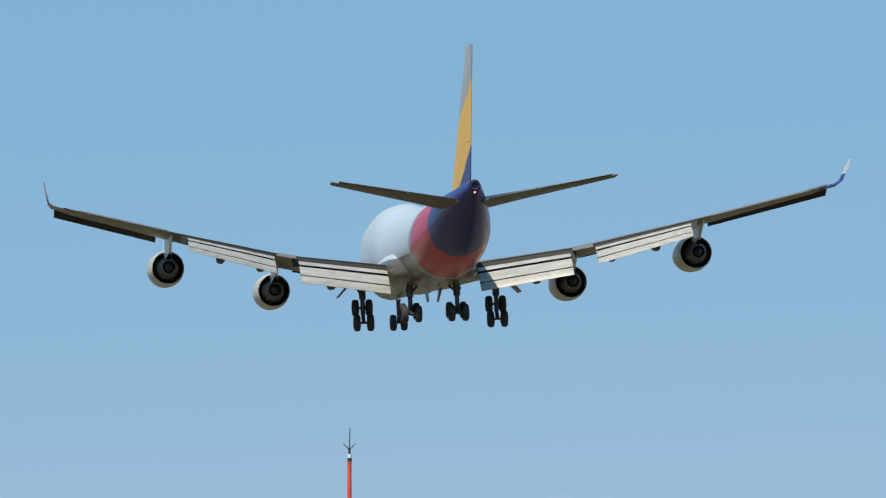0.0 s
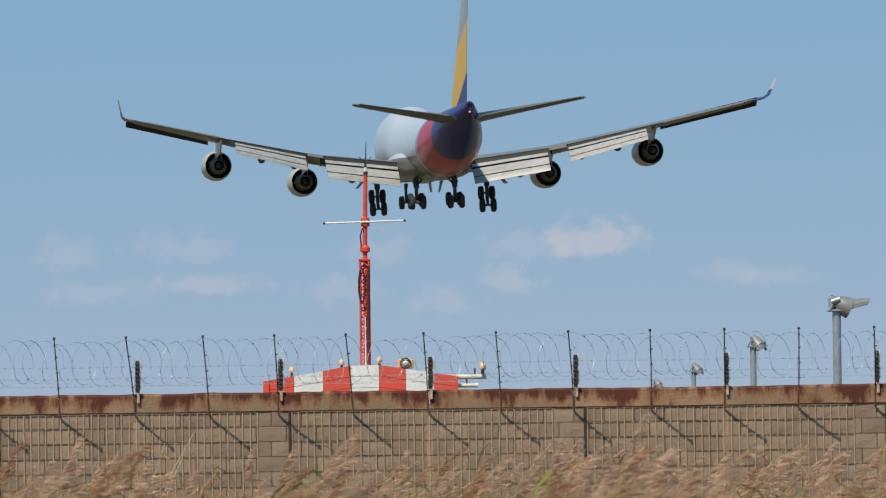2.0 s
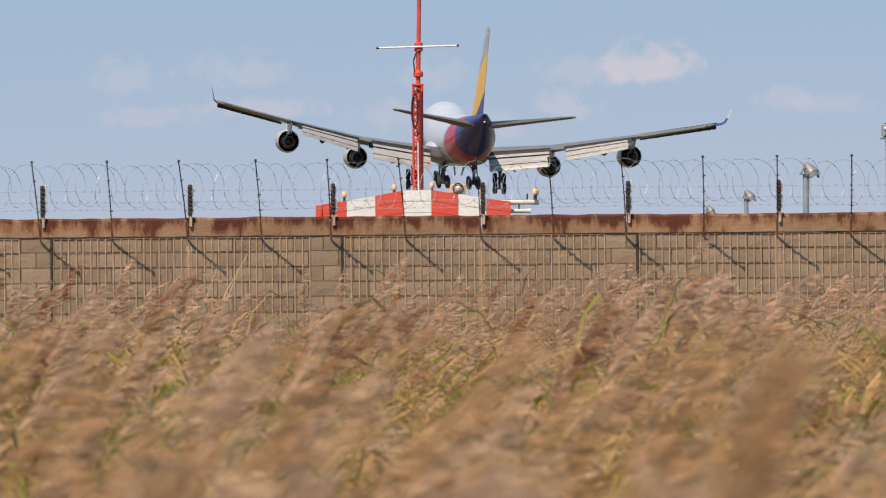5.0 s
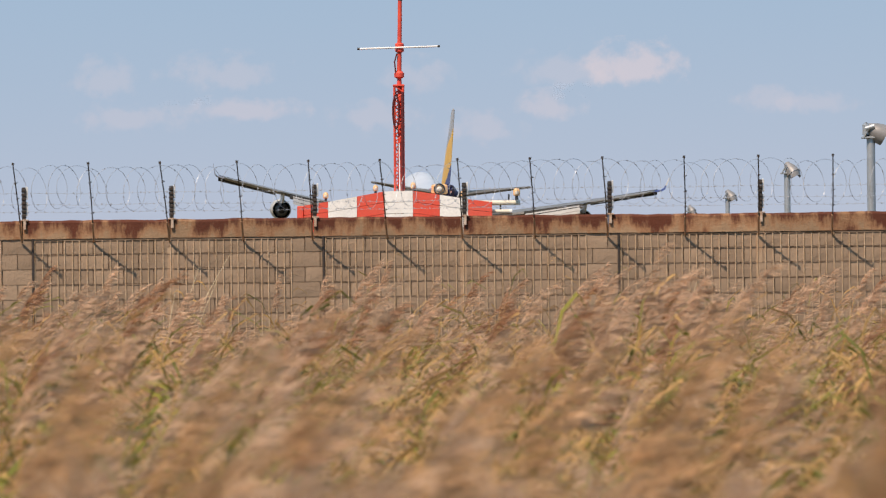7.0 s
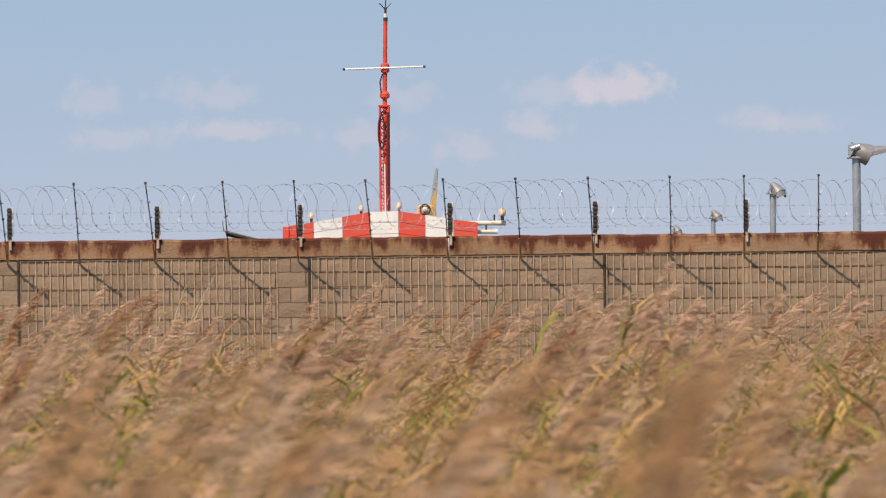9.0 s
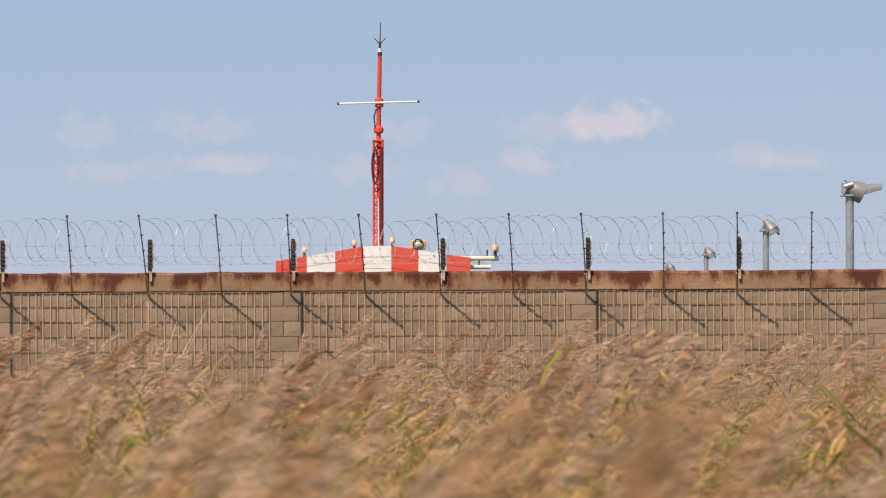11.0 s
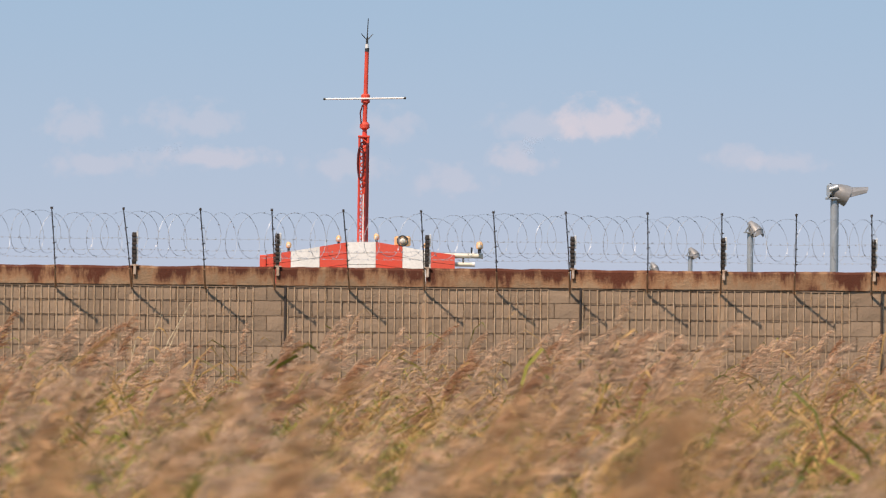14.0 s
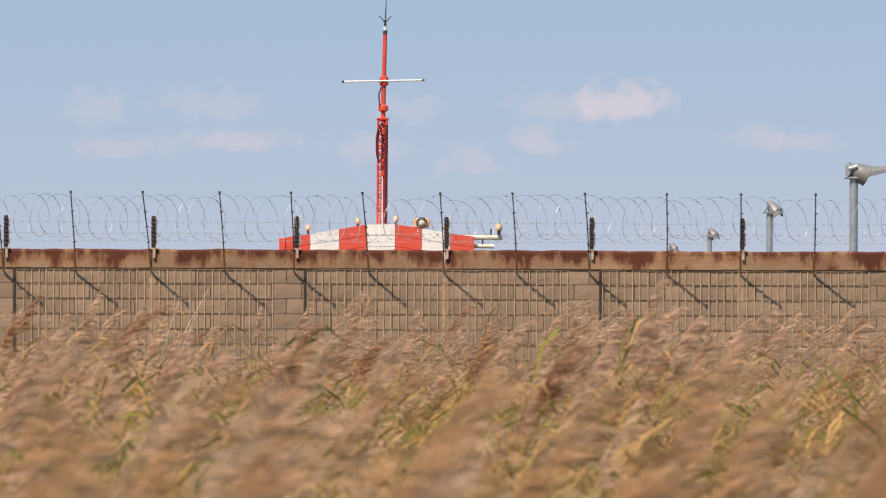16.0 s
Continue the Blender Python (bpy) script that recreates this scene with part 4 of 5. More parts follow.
def build_lamp_post(u, w, d, turn, long_hood):
    """A steel pole with a clamp and a hooded lamp head."""
    k = d / 100.0
    x, z = u * k, 2.3 + (w - 2.3) * k - 0.05
    pole = Shape()
    pole.tube([(x, d, 0), (x, d, z - 0.12)], 0.078, 14)
    post = tagged(part("lamp_post", pole, M_POLE), "galvanised steel pole with a hooded metal lamp", "lamp post", "lamp posts behind the wall")
    cl = Shape()
    cl.box(x - 0.17, x + 0.13, d - 0.13, d + 0.13, z - 0.13, z - 0.09, 0.01)
    if long_hood:
        cl.box(x - 0.15, x - 0.02, d - 0.11, d + 0.11, z - 0.09, z + 0.17, 0.04)
        cl.tube([(x - 0.1, d - 0.13, z + 0.05), (x + 0.06, d - 0.13, z + 0.1)], 0.05, 10)
    cl.tube([(x - 0.13, d - 0.12, z - 0.1), (x - 0.02, d - 0.16, z + 0.1)], 0.02, 6)
    part("clamp", cl, M_POLE, post)
    m = Matrix.Translation((x + 0.08, d, z + 0.0)) @ pose(0, 0, 0, 0, 0, turn) @ Matrix.Diagonal((*[0.92 if long_hood else 0.84] * 3, 1))
    head = Shape()
    tmp = Shape()
    tmp.turned([(-0.24, 0.03), (-0.22, 0.085), (-0.14, 0.12), (-0.02, 0.175), (0.1, 0.205), (0.2, 0.215), (0.2, 0.195), (0.1, 0.16)], (0, 0, 0), "x", 20)
    tilt = pose(0, 0, 0, 0, 24 if long_hood else 50, 0)
    head.add([m @ tilt @ Vector(p) for p in tmp.v], tmp.f)
    lamp = part("lamp_head", head, M_LAMP, post, "brushed metal lamp housing")
    hood = Shape()
    ln = 0.3 if long_hood else 0.16
    rows = []
    for i in range(7):
        a = radians(-8 + 196 * i / 6)
        rows.append((math.cos(a), math.sin(a)))
    outer = [[(0.19 + ln * t, 0.205 * c * (1 - 0.15 * t), 0.205 * s2 * (1 - 0.45 * t) + (0.24 if long_hood else 0.02) * t) for c, s2 in rows] for t in (0, 0.5, 1)]
    vs, fs = [], []
    for ringr in outer:
        vs += ringr + [(p[0], p[1] * 0.96, p[2] * 0.96 - 0.004) for p in reversed(ringr)]
    n = 14
    for i in range(2):
        for q in range(n):
            r2 = (q + 1) % n
            fs.append((i * n + q, i * n + r2, i * n + n + r2, i * n + n + q))
    fs += [tuple(range(n - 1, -1, -1)), tuple(range(2 * n, 3 * n))]
    hood.add([m @ tilt @ Vector(p) for p in vs], fs)
    part("hood", hood, M_LAMP, lamp)
    gl = Shape()
    gt = Shape()
    gt.turned([(0.14, 0.185), (0.17, 0.12), (0.18, 0.01)], (0, 0, 0), "x", 18)
    gl.add([m @ tilt @ Vector(p) for p in gt.v], gt.f)
    part("lens", gl, M_TIP, lamp)
    return post


# ---- clouds ----
def cloud_material(seed):
    m = bpy.data.materials.new("soft cloud")
    m.use_nodes = True
    nt = m.node_tree
    nt.nodes.remove(nt.nodes["Principled BSDF"])
    out = nt.nodes["Material Output"]
    tc = nt.nodes.new("ShaderNodeTexCoord")
    info = nt.nodes.new("ShaderNodeObjectInfo")
    sh = nt.nodes.new("ShaderNodeVectorMath")
    sh.operation = "ADD"
    nt.links.new(tc.outputs["Object"], sh.inputs[0])
    sc = nt.nodes.new("ShaderNodeMath")
    sc.operation = "MULTIPLY"
    sc.inputs[1].default_value = 900.0
    nt.links.new(info.outputs["Random"], sc.inputs[0])
    nt.links.new(sc.outputs["Value"], sh.inputs[1])
    nz = nt.nodes.new("ShaderNodeTexNoise")
    nz.inputs["Scale"].default_value = 0.07
    nz.inputs["Detail"].default_value = 6
    nz.inputs["Roughness"].default_value = 0.55
    nt.links.new(sh.outputs["Vector"], nz.inputs["Vector"])
    uv = nt.nodes.new("ShaderNodeUVMap")
    ln = nt.nodes.new("ShaderNodeVectorMath")
    ln.operation = "LENGTH"
    nt.links.new(uv.outputs["UV"], ln.inputs[0])
    # the lower half of a bank is cut off sooner, which gives it a flat foot
    low = nt.nodes.new("ShaderNodeSeparateXYZ")
    nt.links.new(uv.outputs["UV"], low.inputs["Vector"])
    under = nt.nodes.new("ShaderNodeMapRange")
    under.inputs["From Min"].default_value = -0.6
    under.inputs["From Max"].default_value = 0.0
    under.inputs["To Min"].default_value = 0.3
    under.inputs["To Max"].default_value = 0.0
    nt.links.new(low.outputs["Y"], under.inputs["Value"])
    foot = nt.nodes.new("ShaderNodeMath")
    nt.links.new(ln.outputs["Value"], foot.inputs[0])
    nt.links.new(under.outputs["Result"], foot.inputs[1])
    a = nt.nodes.new("ShaderNodeMath")
    a.operation = "MULTIPLY_ADD"
    a.inputs[1].default_value = -0.5
    a.inputs[2].default_value = 0.30
    nt.links.new(foot.outputs["Value"], a.inputs[0])
    b = nt.nodes.new("ShaderNodeMath")
    nt.links.new(a.outputs["Value"], b.inputs[0])
    nt.links.new(nz.outputs["Fac"], b.inputs[1])
    rg = nt.nodes.new("ShaderNodeMapRange")
    rg.interpolation_type = "SMOOTHSTEP"
    rg.inputs["From Min"].default_value = 0.34
    rg.inputs["From Max"].default_value = 0.7
    rg.inputs["To Max"].default_value = seed * 0.62
    nt.links.new(b.outputs["Value"], rg.inputs["Value"])
    tr = nt.nodes.new("ShaderNodeBsdfTransparent")
    em = nt.nodes.new("ShaderNodeEmission")
    em.inputs["Color"].default_value = (0.72, 0.645, 0.68, 1)
    em.inputs["Strength"].default_value = 1.0
    ms = nt.nodes.new("ShaderNodeMixShader")
    nt.links.new(rg.outputs["Result"], ms.inputs["Fac"])
    nt.links.new(tr.outputs["BSDF"], ms.inputs[1])
    nt.links.new(em.outputs["Emission"], ms.inputs[2])
    nt.links.new(ms.outputs["Shader"], out.inputs["Surface"])
    return m


M_CLOUDS = {a: cloud_material(a) for a in (0.3, 0.45, 0.75)}
CLOUD_Y = 4600.0


def build_cloud(u, w, wide, high, strength):
    """A far soft cloud bank; u, w, wide and high are tangents seen from the viewpoint."""
    me = bpy.data.meshes.new("cloud")
    n = 8
    W2, H2 = wide * CLOUD_Y * 0.68, high * CLOUD_Y * 0.68
    vs, fs = [], []
    for j in range(n + 1):
        for i in range(n + 1):
            a, b = 2 * i / n - 1, 2 * j / n - 1
            vs.append((a * W2, 12 * (a * a + b * b), b * H2))
    for j in range(n):
        for i in range(n):
            fs.append((j * (n + 1) + i, j * (n + 1) + i + 1, (j + 1) * (n + 1) + i + 1, (j + 1) * (n + 1) + i))
    me.from_pydata(vs, [], fs)
    uv = me.uv_layers.new(name="UVMap")
    for lp in me.loops:
        v = vs[lp.vertex_index]
        uv.data[lp.index].uv = (v[0] / W2, v[2] / H2)
    me.materials.append(M_CLOUDS[strength])
    ob = new("cloud", me)
    ob.location = (u * CLOUD_Y, CLOUD_Y, 2.3 + w * CLOUD_Y)
    ob.visible_shadow = False
    tagged(ob, "soft pale fair-weather cloud low over the horizon", "cloud", "distant clouds")
    return ob


perimeter = build_wall()
panel_rng = random.Random(3)
for a, b in zip(POSTS[1::2], POSTS[3::2]):
    build_mesh_panel(a + 0.16, b - 0.29, panel_rng)
for i, x in enumerate(POSTS):
    build_fence_post(x - 0.005, 0.055 + 0.03 * math.sin(i * 2.1))
    build_bracket(x + 0.03, panel_rng)
    if i + 1 < len(POSTS):
        build_fence_post((x + POSTS[i + 1]) / 2 + 0.03 * math.sin(i * 3.7), 0.05 + 0.03 * math.sin(i * 1.3 + 1))
build_razor_coil()
for z, y in ((2.95, WALL_Y - 0.0), (3.05, WALL_Y - 0.0), (3.2, WALL_Y - 0.0)):
    build_strand(z, y, panel_rng)
build_hut()
build_mast()
for u, w in ((-2.02, 3.04), (-1.36, 3.13), (-0.86, 3.16), (-0.2, 3.05)):
    build_beacon(u, w, 0.85)
build_beacon(0.505, 3.035, 1.1)
build_ring_light()
build_boom(0.0, 0.54, 3.0, 0.085)
build_boom(0.1, 0.43, 2.885, 0.07)
build_lamp_post(5.19, 3.92, 140, 8, True)
build_lamp_post(4.08, 3.43, 190, -38, False)
build_lamp_post(3.29, 3.09, 260, -38, False)
build_lamp_post(2.78, 2.9, 340, -38, False)
build_blocks(perimeter)
CLOUDS = [build_cloud(*c) for c in (
    (0.0205, 0.0247, 0.0150, 0.0064, 0.75), (0.0115, 0.0240, 0.013, 0.0050, 0.3), (0.0095, 0.0195, 0.0085, 0.0048, 0.45), (0.000, 0.0165, 0.011, 0.005, 0.3),
    (-0.0330, 0.0242, 0.015, 0.0055, 0.3), (-0.0310, 0.0195, 0.017, 0.0036, 0.45), (-0.046, 0.0185, 0.016, 0.0045, 0.3), (-0.0075, 0.0235, 0.009, 0.006, 0.3),
    (-0.013, 0.0185, 0.012, 0.005, 0.3), (0.0385, 0.0200, 0.0075, 0.0045, 0.3), (0.045, 0.0195, 0.012, 0.004, 0.3), (-0.049, 0.0235, 0.009, 0.006, 0.3))]


def vary_by_object(m, spread):
    """Each object of this material a little lighter or darker than the next."""
    nt = m.node_tree
    hsv = nt.nodes["Principled BSDF"].inputs["Base Color"].links[0].from_node
    info = nt.nodes.new("ShaderNodeObjectInfo")
    rg = nt.nodes.new("ShaderNodeMapRange")
    rg.inputs["To Min"].default_value = 1 - spread
    rg.inputs["To Max"].default_value = 1 + spread
    nt.links.new(info.outputs["Random"], rg.inputs["Value"])
    mul = nt.nodes.new("ShaderNodeMath")
    mul.operation = "MULTIPLY"
    nt.links.new(hsv.inputs["Value"].links[0].from_socket, mul.inputs[0])
    nt.links.new(rg.outputs["Result"], mul.inputs[1])
    nt.links.new(mul.outputs["Value"], hsv.inputs["Value"])


vary_by_object(M_BLOCK, 0.15)
vary_by_object(M_COPING, 0.12)


# ---- reed bed ----
M_PLUME = leafy("dry reed plume", (0.66, 0.44, 0.3), (0.46, 0.295, 0.185), 0.4)
M_BROWN = leafy("brown reed plume", (0.44, 0.225, 0.12), (0.29, 0.14, 0.075), 0.35)
M_NEAR = leafy("orange-tan reed plume", (0.56, 0.33, 0.175), (0.4, 0.22, 0.1), 0.4)
M_STEM = leafy("dry reed stem", (0.6, 0.34, 0.11), (0.42, 0.22, 0.06), 0.2)
M_LEAF = leafy("straw reed leaf", (0.56, 0.345, 0.13), (0.34, 0.19, 0.06), 0.4, 0.5)
M_GREEN = leafy("green reed leaf", (0.32, 0.285, 0.045), (0.075, 0.095, 0.016), 0.4, 0.5)


def reed_patch(rng, x0, x1, y0, y1, count):
    """A patch of reeds: stems bent by the wind, long leaves, and feathery plumes; three meshes, one thing."""
    stems, leaves, greens, plumes, browns = Shape(), Shape(), Shape(), Shape(), Shape()
    cx, cy = (x0 + x1) / 2, (y0 + y1) / 2
    for _ in range(count):
        x, y = rng.uniform(x0, x1) - cx, rng.uniform(y0, y1) - cy
        h = reed_height(x + cx, y + cy, rng)
        green = noise.noise(Vector(((x + cx) * 0.9, (y + cy) * 0.3, 20.0))) + rng.uniform(-0.35, 0.35) > -0.05
        bend = rng.uniform(0.04, 0.3)
        side = rng.uniform(-0.12, 0.12)
        pts = []
        for k in range(5):
            u = k / 4
            pts.append(Vector((x + bend * u * u * 0.9, y + side * u * u, h * (u - 0.06 * u * u))))
        stems.tube(pts, [0.006, 0.0055, 0.005, 0.004, 0.003], 3, False)
        # plume: strands swept downwind off the bent top
        tip = pts[-1]
        d = (pts[-1] - pts[-2]).normalized()
        ln = rng.uniform(0.26, 0.5)
        tall = h > 1.72 and y0 > 21
        leafy_front = 21 < y0 < FRINGE_Y
        if tall:
            ln *= 1.05
        if tall or rng.random() < (0.45 if y0 < 21 else 0.26 if leafy_front else 0.85):
            into = browns if rng.random() < (0.25 if y0 > 21 else 0.7) else plumes
            sweep = rng.uniform(0.1, 0.6)
            axis = [tip + d * (ln * u) + Vector((sweep * ln * u * u, 0, -0.3 * sweep * ln * u * u)) for u in (0, 0.25, 0.5, 0.75, 1.0)]
            for j in range(170 if tall else 84 if y0 > 21 else 80):
                u = rng.random() ** 1.2
                i = min(int(u * 4), 3)
                p = axis[i].lerp(axis[i + 1], u * 4 - i)
                w = rng.uniform(0, 6.283)
                fl = rng.uniform(0.07, 0.17) * (1.15 - 0.6 * u)
                out = Vector((math.cos(w) * 0.34 + 0.5, math.sin(w) * 0.5, rng.uniform(0.05, 0.8))).normalized()
                e = p + out * fl + Vector((0.03, 0, -0.03))
                sd = out.cross(Vector((rng.uniform(-1, 1), rng.uniform(-1, 1), 0.4))).normalized() * rng.uniform(0.0022, 0.005)
                mid = p.lerp(e, 0.55)
                into.add([p, mid + sd, e, mid - sd], [(0, 1, 2, 3)])
        # leaves; a few reeds are still broad-leaved and green
        broad = leafy_front and rng.random() < 0.07
        for j in range(rng.randint(3, 4) if y0 < 22 else rng.randint(6, 8) if leafy_front else rng.randint(3, 5)):
            u = rng.uniform(0.5, 1.0)
            i = min(int(u * 4), 3)
            p = pts[i].lerp(pts[i + 1], u * 4 - i)
            w = rng.uniform(-1.2, 1.2) + (math.pi if rng.random() < 0.2 else 0.0)
            out = Vector((math.cos(w), math.sin(w), 0))
            ll = rng.uniform(0.25, 0.5)
            up = rng.uniform(0.15, 0.5) if y0 < 22 else rng.uniform(0.25, 0.95)
            wide = rng.uniform(0.003, 0.006) if y0 < 22 else rng.uniform(0.01, 0.018) if broad else rng.uniform(0.004, 0.0115)
            sd = Vector((-out.y, out.x, rng.uniform(-0.8, 0.8))).normalized() * wide
            q = [p, p + out * ll * 0.4 + Vector((0, 0, ll * up)), p + out * ll * 0.75 + Vector((0, 0, ll * up * 1.25)), p + out * ll + Vector((0, 0, ll * up))]
            (greens if broad or green and rng.random() < 0.68 else leaves).add([q[0], q[1] - sd, q[1] + sd, q[2] - sd, q[2] + sd, q[3]], [(0, 1, 2), (1, 3, 4, 2), (3, 5, 4)])
    patch = tagged(new("reed_patch"), "dry tan reeds with feathery plumes bending in the wind", "reeds", "reed bed", "stuff")
    patch.location = (cx, cy, 0)
    for nm, sh, ma in (("stems", stems, M_STEM), ("dry_leaves", leaves, M_LEAF), ("green_leaves", greens, M_GREEN), ("plumes", plumes, M_PLUME), ("brown_plumes", browns, M_BROWN if y0 > 21 else M_NEAR)):
        me = bpy.data.meshes.new(nm)
        me.from_pydata(sh.v, [], sh.f)
        me.materials.append(ma)
        ob = new(nm, me)
        ob.parent = patch
        tagged(ob, kind="stuff")
    return patch


REEDS = []
FRINGE_Y = 56.0


def reed_height(x, y, rng):
    """Reeds stand in waves and clumps, with a few that rise above the rest."""
    n = noise.noise(Vector((x * 0.75, y * 0.16, 3.1))) + 0.5 * noise.noise(Vector((x * 2.1, y * 0.5, 8.4)))
    h = (1.1 if y < FRINGE_Y else 0.92) + 0.36 * n + rng.uniform(-0.2, 0.15)
    if y < 22:
        h = 1.77 + 0.16 * n + rng.uniform(-0.2, 0.18)
    elif y < FRINGE_Y:
        h += 0.13 if rng.random() > 0.05 else rng.uniform(0.3, 0.7)
    elif rng.random() < 0.045 + max(0.0, n) * 0.12:
        h += rng.uniform(0.25, 0.85)
    return h


def build_reeds():
    rng = random.Random(21)
    y = 9.5
    while y < 96:
        depth = 2.2 + y * 0.045
        half = (y + depth) * 0.068 + 0.35
        cells = 4 if y < 40 else 5
        for c in range(cells):
            a, b = -half + 2 * half * c / cells, -half + 2 * half * (c + 1) / cells
            dens = 6.0 if y < 22 else 20 if y < 60 else 13
            REEDS.append(reed_patch(rng, a, b, y, y + depth, int((b - a) * depth * dens)))
        y += depth


build_reeds()


def build_near_reed(rng, x, y, h, ln, dark):
    """One tall reed close to the viewpoint: stem, leaves and a full plume."""
    stem = Shape()
    pts = [Vector((0.05 * u * u, 0.02 * u, h * u)) for u in (0, 0.25, 0.5, 0.75, 1.0)]
    stem.tube(pts, [0.005, 0.0045, 0.004, 0.003, 0.0022], 5)
    reed = tagged(part("reed", stem, M_STEM), "single tall reed with an orange-tan feathery plume" if dark else "single tall reed with a tan feathery plume", "reed", "tall reeds close by")
    reed.location = (x, y, 0)
    plume = Shape()
    axis = [pts[-1] + Vector((0.25 * ln * u * u, 0, ln * (u - 0.15 * u * u) - ln * 0.75)) for u in (0, 0.25, 0.5, 0.75, 1.0)]
    for j in range(230):
        u = rng.random() ** 1.1
        i = min(int(u * 4), 3)
        p = axis[i].lerp(axis[i + 1], u * 4 - i)
        w = rng.uniform(0, 6.283)
        out = Vector((math.cos(w) * 0.6 + 0.3, math.sin(w) * 0.6, rng.uniform(0.1, 1.0))).normalized()
        e = p + out * rng.uniform(0.035, 0.1) * (1.15 - 0.5 * u)
        sd = out.cross(Vector((rng.uniform(-1, 1), rng.uniform(-1, 1), 0.4))).normalized() * rng.uniform(0.0012, 0.003)
        mid = p.lerp(e, 0.55)
        plume.add([p, mid + sd, e, mid - sd], [(0, 1, 2, 3)])
    part("plume", plume, M_NEAR if dark else M_PLUME, reed, "", False)
    for j in range(2):
        lf = Shape()
        p = pts[2].lerp(pts[3], rng.random())
        w = rng.uniform(-0.8, 0.8)
        out = Vector((math.cos(w), math.sin(w), 0))
        ll = rng.uniform(0.2, 0.35)
        sd = Vector((-out.y, out.x, 0.3)).normalized() * 0.006
        q = [p, p + out * ll * 0.4 + Vector((0, 0, ll * 0.6)), p + out * ll * 0.8 + Vector((0, 0, ll * 0.7)), p + out * ll + Vector((0, 0, ll * 0.4))]
        lf.add([q[0], q[1] - sd, q[1] + sd, q[2] - sd, q[2] + sd, q[3]], [(0, 1, 2), (1, 3, 4, 2), (3, 5, 4)])
        part("leaf", lf, M_LEAF, reed, "", False)
    return reed


def build_stalk(x, y, lean, h):
    """A bare, bleached reed stalk with two dry leaf sheaths."""
    s = Shape()
    pts = [Vector((lean * u * u, 0.03 * u, h * u)) for u in (0, 0.3, 0.55, 0.8, 1.0)]
    s.tube(pts, [0.011, 0.01, 0.009, 0.007, 0.004], 5)
    stalk = tagged(part("dry_stalk", s, M_STALK), "bleached bare reed stalk leaning before the wall", "reed", "bare stalks by the wall")
    stalk.location = (x, y, 0)
    for k, sg in ((2, 1), (3, -1)):
        lf = Shape()
        p = pts[k]
        q = [p, p + Vector((sg * 0.07, 0, 0.12)), p + Vector((sg * 0.13, 0, 0.15)), p + Vector((sg * 0.2, 0, 0.1))]
        sd = Vector((0.004, 0.01, 0.008))
        lf.add([q[0], q[1] - sd, q[1] + sd, q[2] - sd, q[2] + sd, q[3]], [(0, 1, 2), (1, 3, 4, 2), (3, 5, 4)])
        part("leaf", lf, M_LEAF, stalk, "", False)


M_STALK = leafy("bleached stalk", (0.72, 0.6, 0.42), (0.5, 0.38, 0.24), 0.15)
for x, lean, h in ((-3.85, 0.75, 2.35), (-3.9, 0.42, 2.2), (-3.75, 0.5, 2.05), (-3.98, 0.2, 1.9), (2.35, 0.35, 1.95), (2.45, 0.15, 1.85)):
    build_stalk(x, 94.0, lean, h)

near_rng = random.Random(77)
TALL_REED = build_near_reed(near_rng, 0.2, 7.0, 2.165, 0.27, True)
NEAR_REEDS = [build_near_reed(near_rng, x, y, h, 0.24, dark) for x, y, h, dark in (
    (-0.42, 7.4, 2.06, True), (-0.18, 8.3, 2.02, False), (0.02, 7.8, 2.03, False), (0.36, 8.0, 2.05, False), (0.47, 7.2, 2.07, True),
    (-0.33, 9.0, 2.0, False), (0.16, 9.2, 1.99, False), (-0.05, 6.6, 2.06, False), (0.3, 6.8, 2.05, True), (-0.5, 8.6, 2.03, False))]

# seconds and how far the tall reed's head stands to one side of its foot
TALL_SWAY = [(0.0, 0.05), (0.8, -0.04), (1.6, 0.08), (2.4, -0.03), (3.0, 0.02), (3.5, -0.02), (4.2, 0.1), (4.9, 0.02), (5.5, -0.06), (6.0, -0.12), (6.5, 0.05), (7.0, 0.14),
             (7.5, 0.19), (8.0, 0.17), (8.5, 0.12), (9.0, -0.05), (9.8, 0.06), (10.6, -0.05), (11.3, -0.08), (11.6, 0.06), (12.0, 0.08), (12.5, 0.0), (12.7, 0.08),
             (13.2, 0.13), (13.6, 0.06), (14.0, -0.04), (14.3, 0.05), (14.5, 0.13), (14.8, 0.2), (15.3, 0.16), (15.7, 0.1), (16.0, 0.15)]


# ---- a small insect that darts past ----
M_INSECT = mat("dark insect shell", (0.2, 0.19, 0.18), 0.5, 0, (0.26, 0.15, 0.11), 300, 0.6, 900, 0.1)
M_INSECTWING = mat("smoky insect wing", (0.3, 0.3, 0.3), 0.4, 0, (0.2, 0.2, 0.2), 300, 0.6, 900, 0.1)


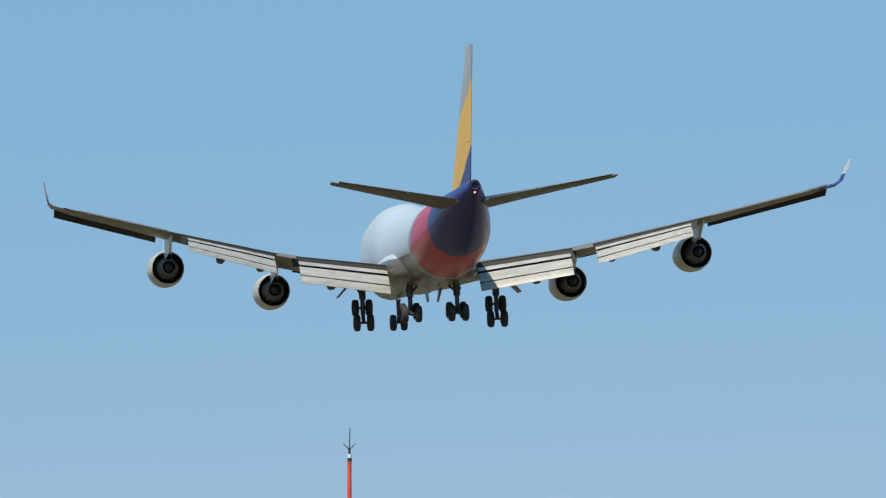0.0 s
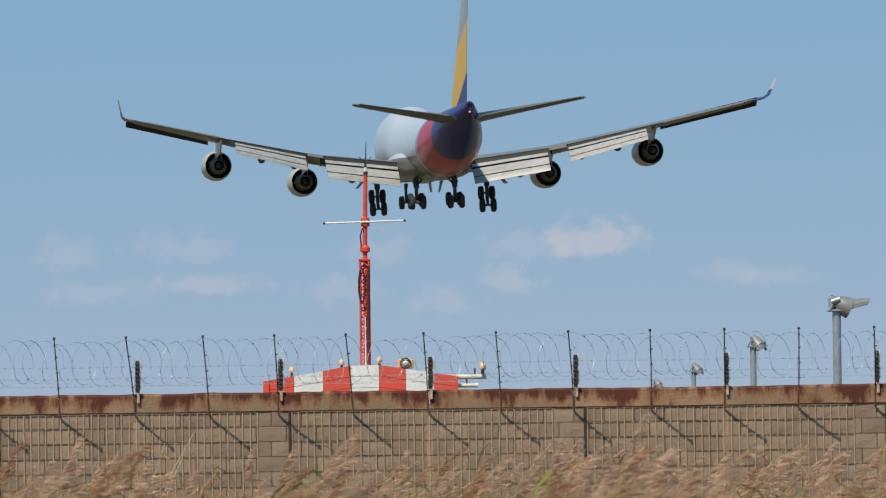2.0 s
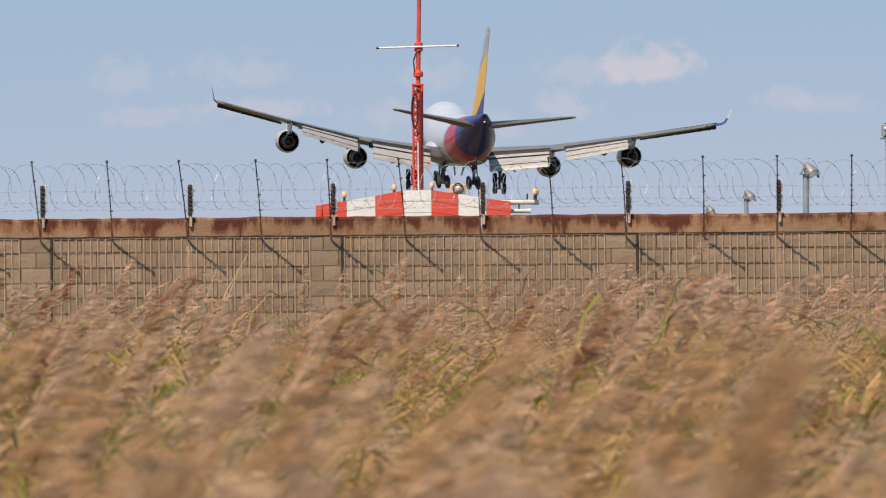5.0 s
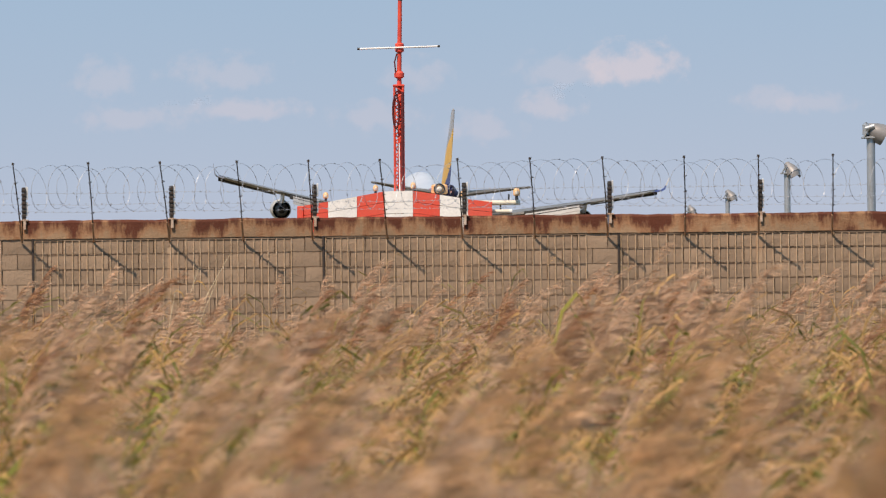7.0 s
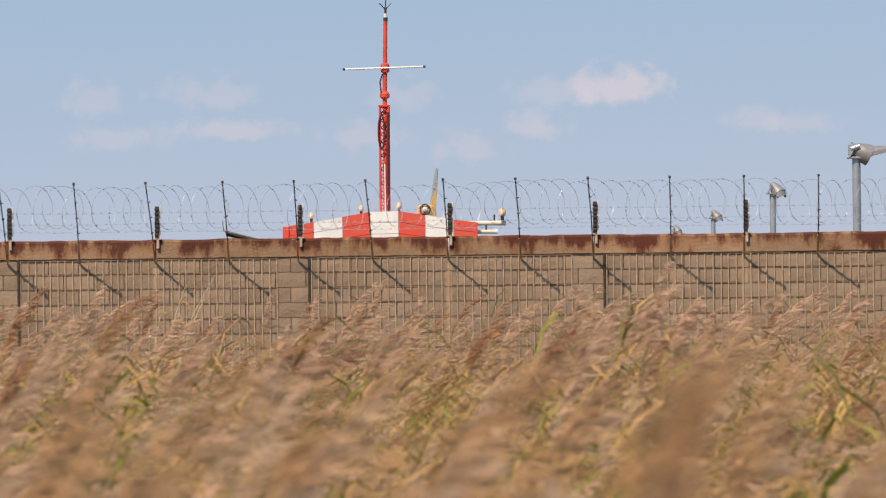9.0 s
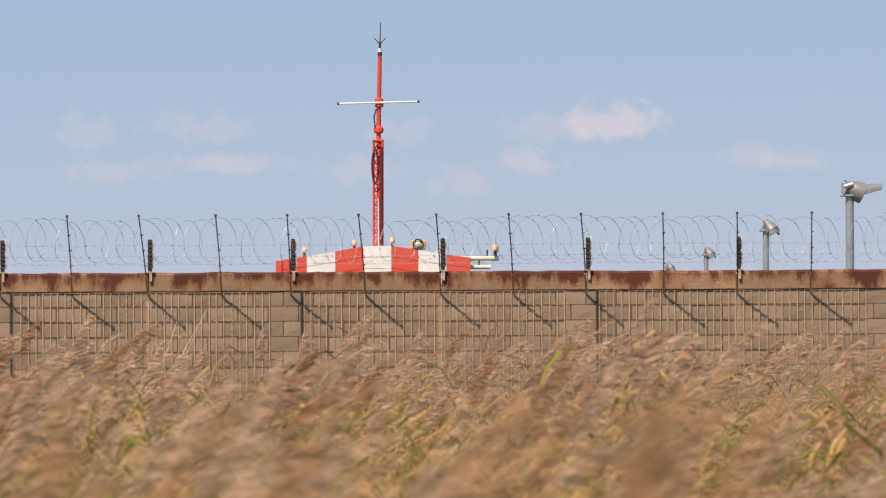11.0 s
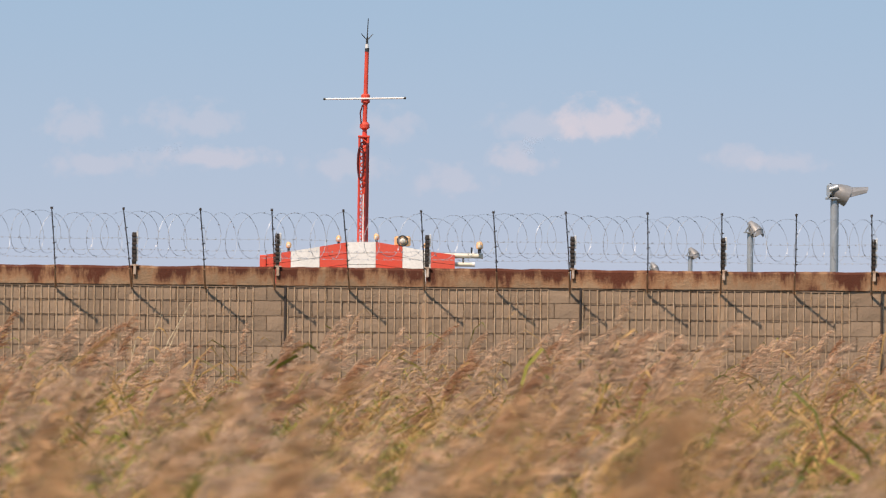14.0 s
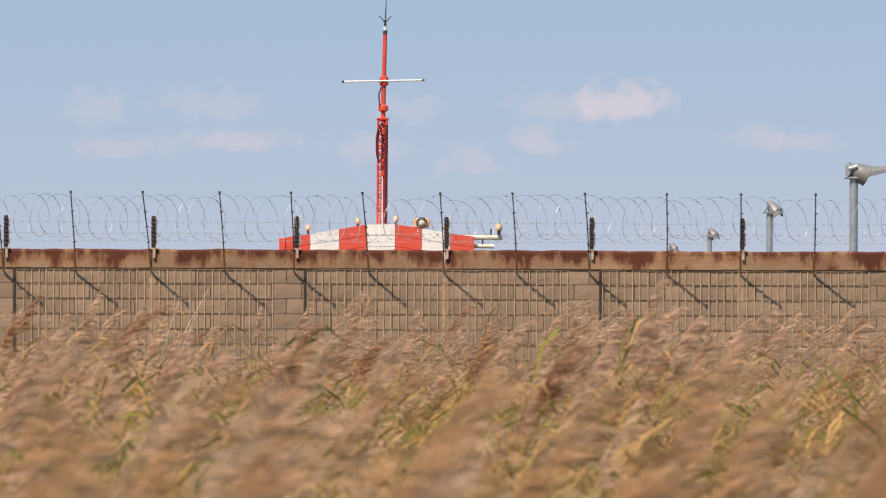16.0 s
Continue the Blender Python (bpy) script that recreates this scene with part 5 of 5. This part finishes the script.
def build_insect():
    s = Shape()
    s.turned([(-0.011, 0.001), (-0.008, 0.0035), (-0.002, 0.0042), (0.001, 0.0025), (0.004, 0.0036), (0.008, 0.003), (0.011, 0.001)], (0, 0, 0), "x", 10)
    bug = tagged(part("flying_insect", s, M_INSECT), "small dark flying insect crossing the sky", "insect")
    for sd in (-1, 1):
        w = Shape()
        w.add([(0.003, sd * 0.002, 0.003), (0.005, sd * 0.012, 0.009), (-0.006, sd * 0.016, 0.012), (-0.008, sd * 0.006, 0.006)], [(0, 1, 2, 3)])
        w.add([(0.003, sd * 0.002, 0.0026), (0.005, sd * 0.012, 0.0086), (-0.006, sd * 0.016, 0.0116), (-0.008, sd * 0.006, 0.0056)], [(3, 2, 1, 0)])
        part("wing", w, M_INSECTWING, bug)
    return bug


insect = build_insect()
insect.scale = (0.7, 0.7, 0.7)


def sway(patch, i):
    """A gusting lean to and fro about the patch's foot."""
    base = patch.location.copy()
    rng = random.Random(100 + i)
    f1, f2, ph1, ph2 = rng.uniform(0.55, 0.8), rng.uniform(1.3, 1.8), rng.uniform(0, 6.28), rng.uniform(0, 6.28)
    rows = []
    for k in range(41):
        t = 0.4 * k
        g = math.sin(6.283 * f1 * 0.5 * t + ph1 - base.x * 0.3)
        a = 1.1 * g + 0.6 * math.sin(6.283 * f2 * 0.5 * t + ph2)
        rows.append((t, Matrix.Translation(base) @ pose(0, 0, 0, 0.5 * g, a, 0)))
    walk(patch, rows)


def motions():
    fly(airliner)
    for i, patch in enumerate(REEDS):
        sway(patch, i)
    foot = TALL_REED.location.copy()
    walk(TALL_REED, [(t, Matrix.Translation(foot) @ pose(0, 0, 0, 0, math.degrees(math.atan2(a - 0.05, 2.15)), 0)) for t, a in TALL_SWAY])
    for i, reed in enumerate(NEAR_REEDS):
        sway(reed, 500 + i)
    # seconds, bearing and slope of the insect seen from the viewpoint, 11 m off
    walk(insect, [(t, pose(u * 11, 11, 2.3 + w * 11, 0, 12, 180)) for t, u, w in (
        (0.0, 1.6, 0.1), (14.0, 0.112, 0.022), (14.2, 0.048, 0.0252), (14.3, 0.0225, 0.0288), (14.4, -0.0212, 0.0345), (14.5, -0.057, 0.038), (14.7, -0.13, 0.045), (16.0, -0.6, 0.12))])
    for c in CLOUDS:
        at = c.location.copy()
        walk(c, [(0.0, Matrix.Translation(at - Vector((4.4, 0, 0)))), (16.0, Matrix.Translation(at + Vector((2.6, 0, 0))))])


motions()
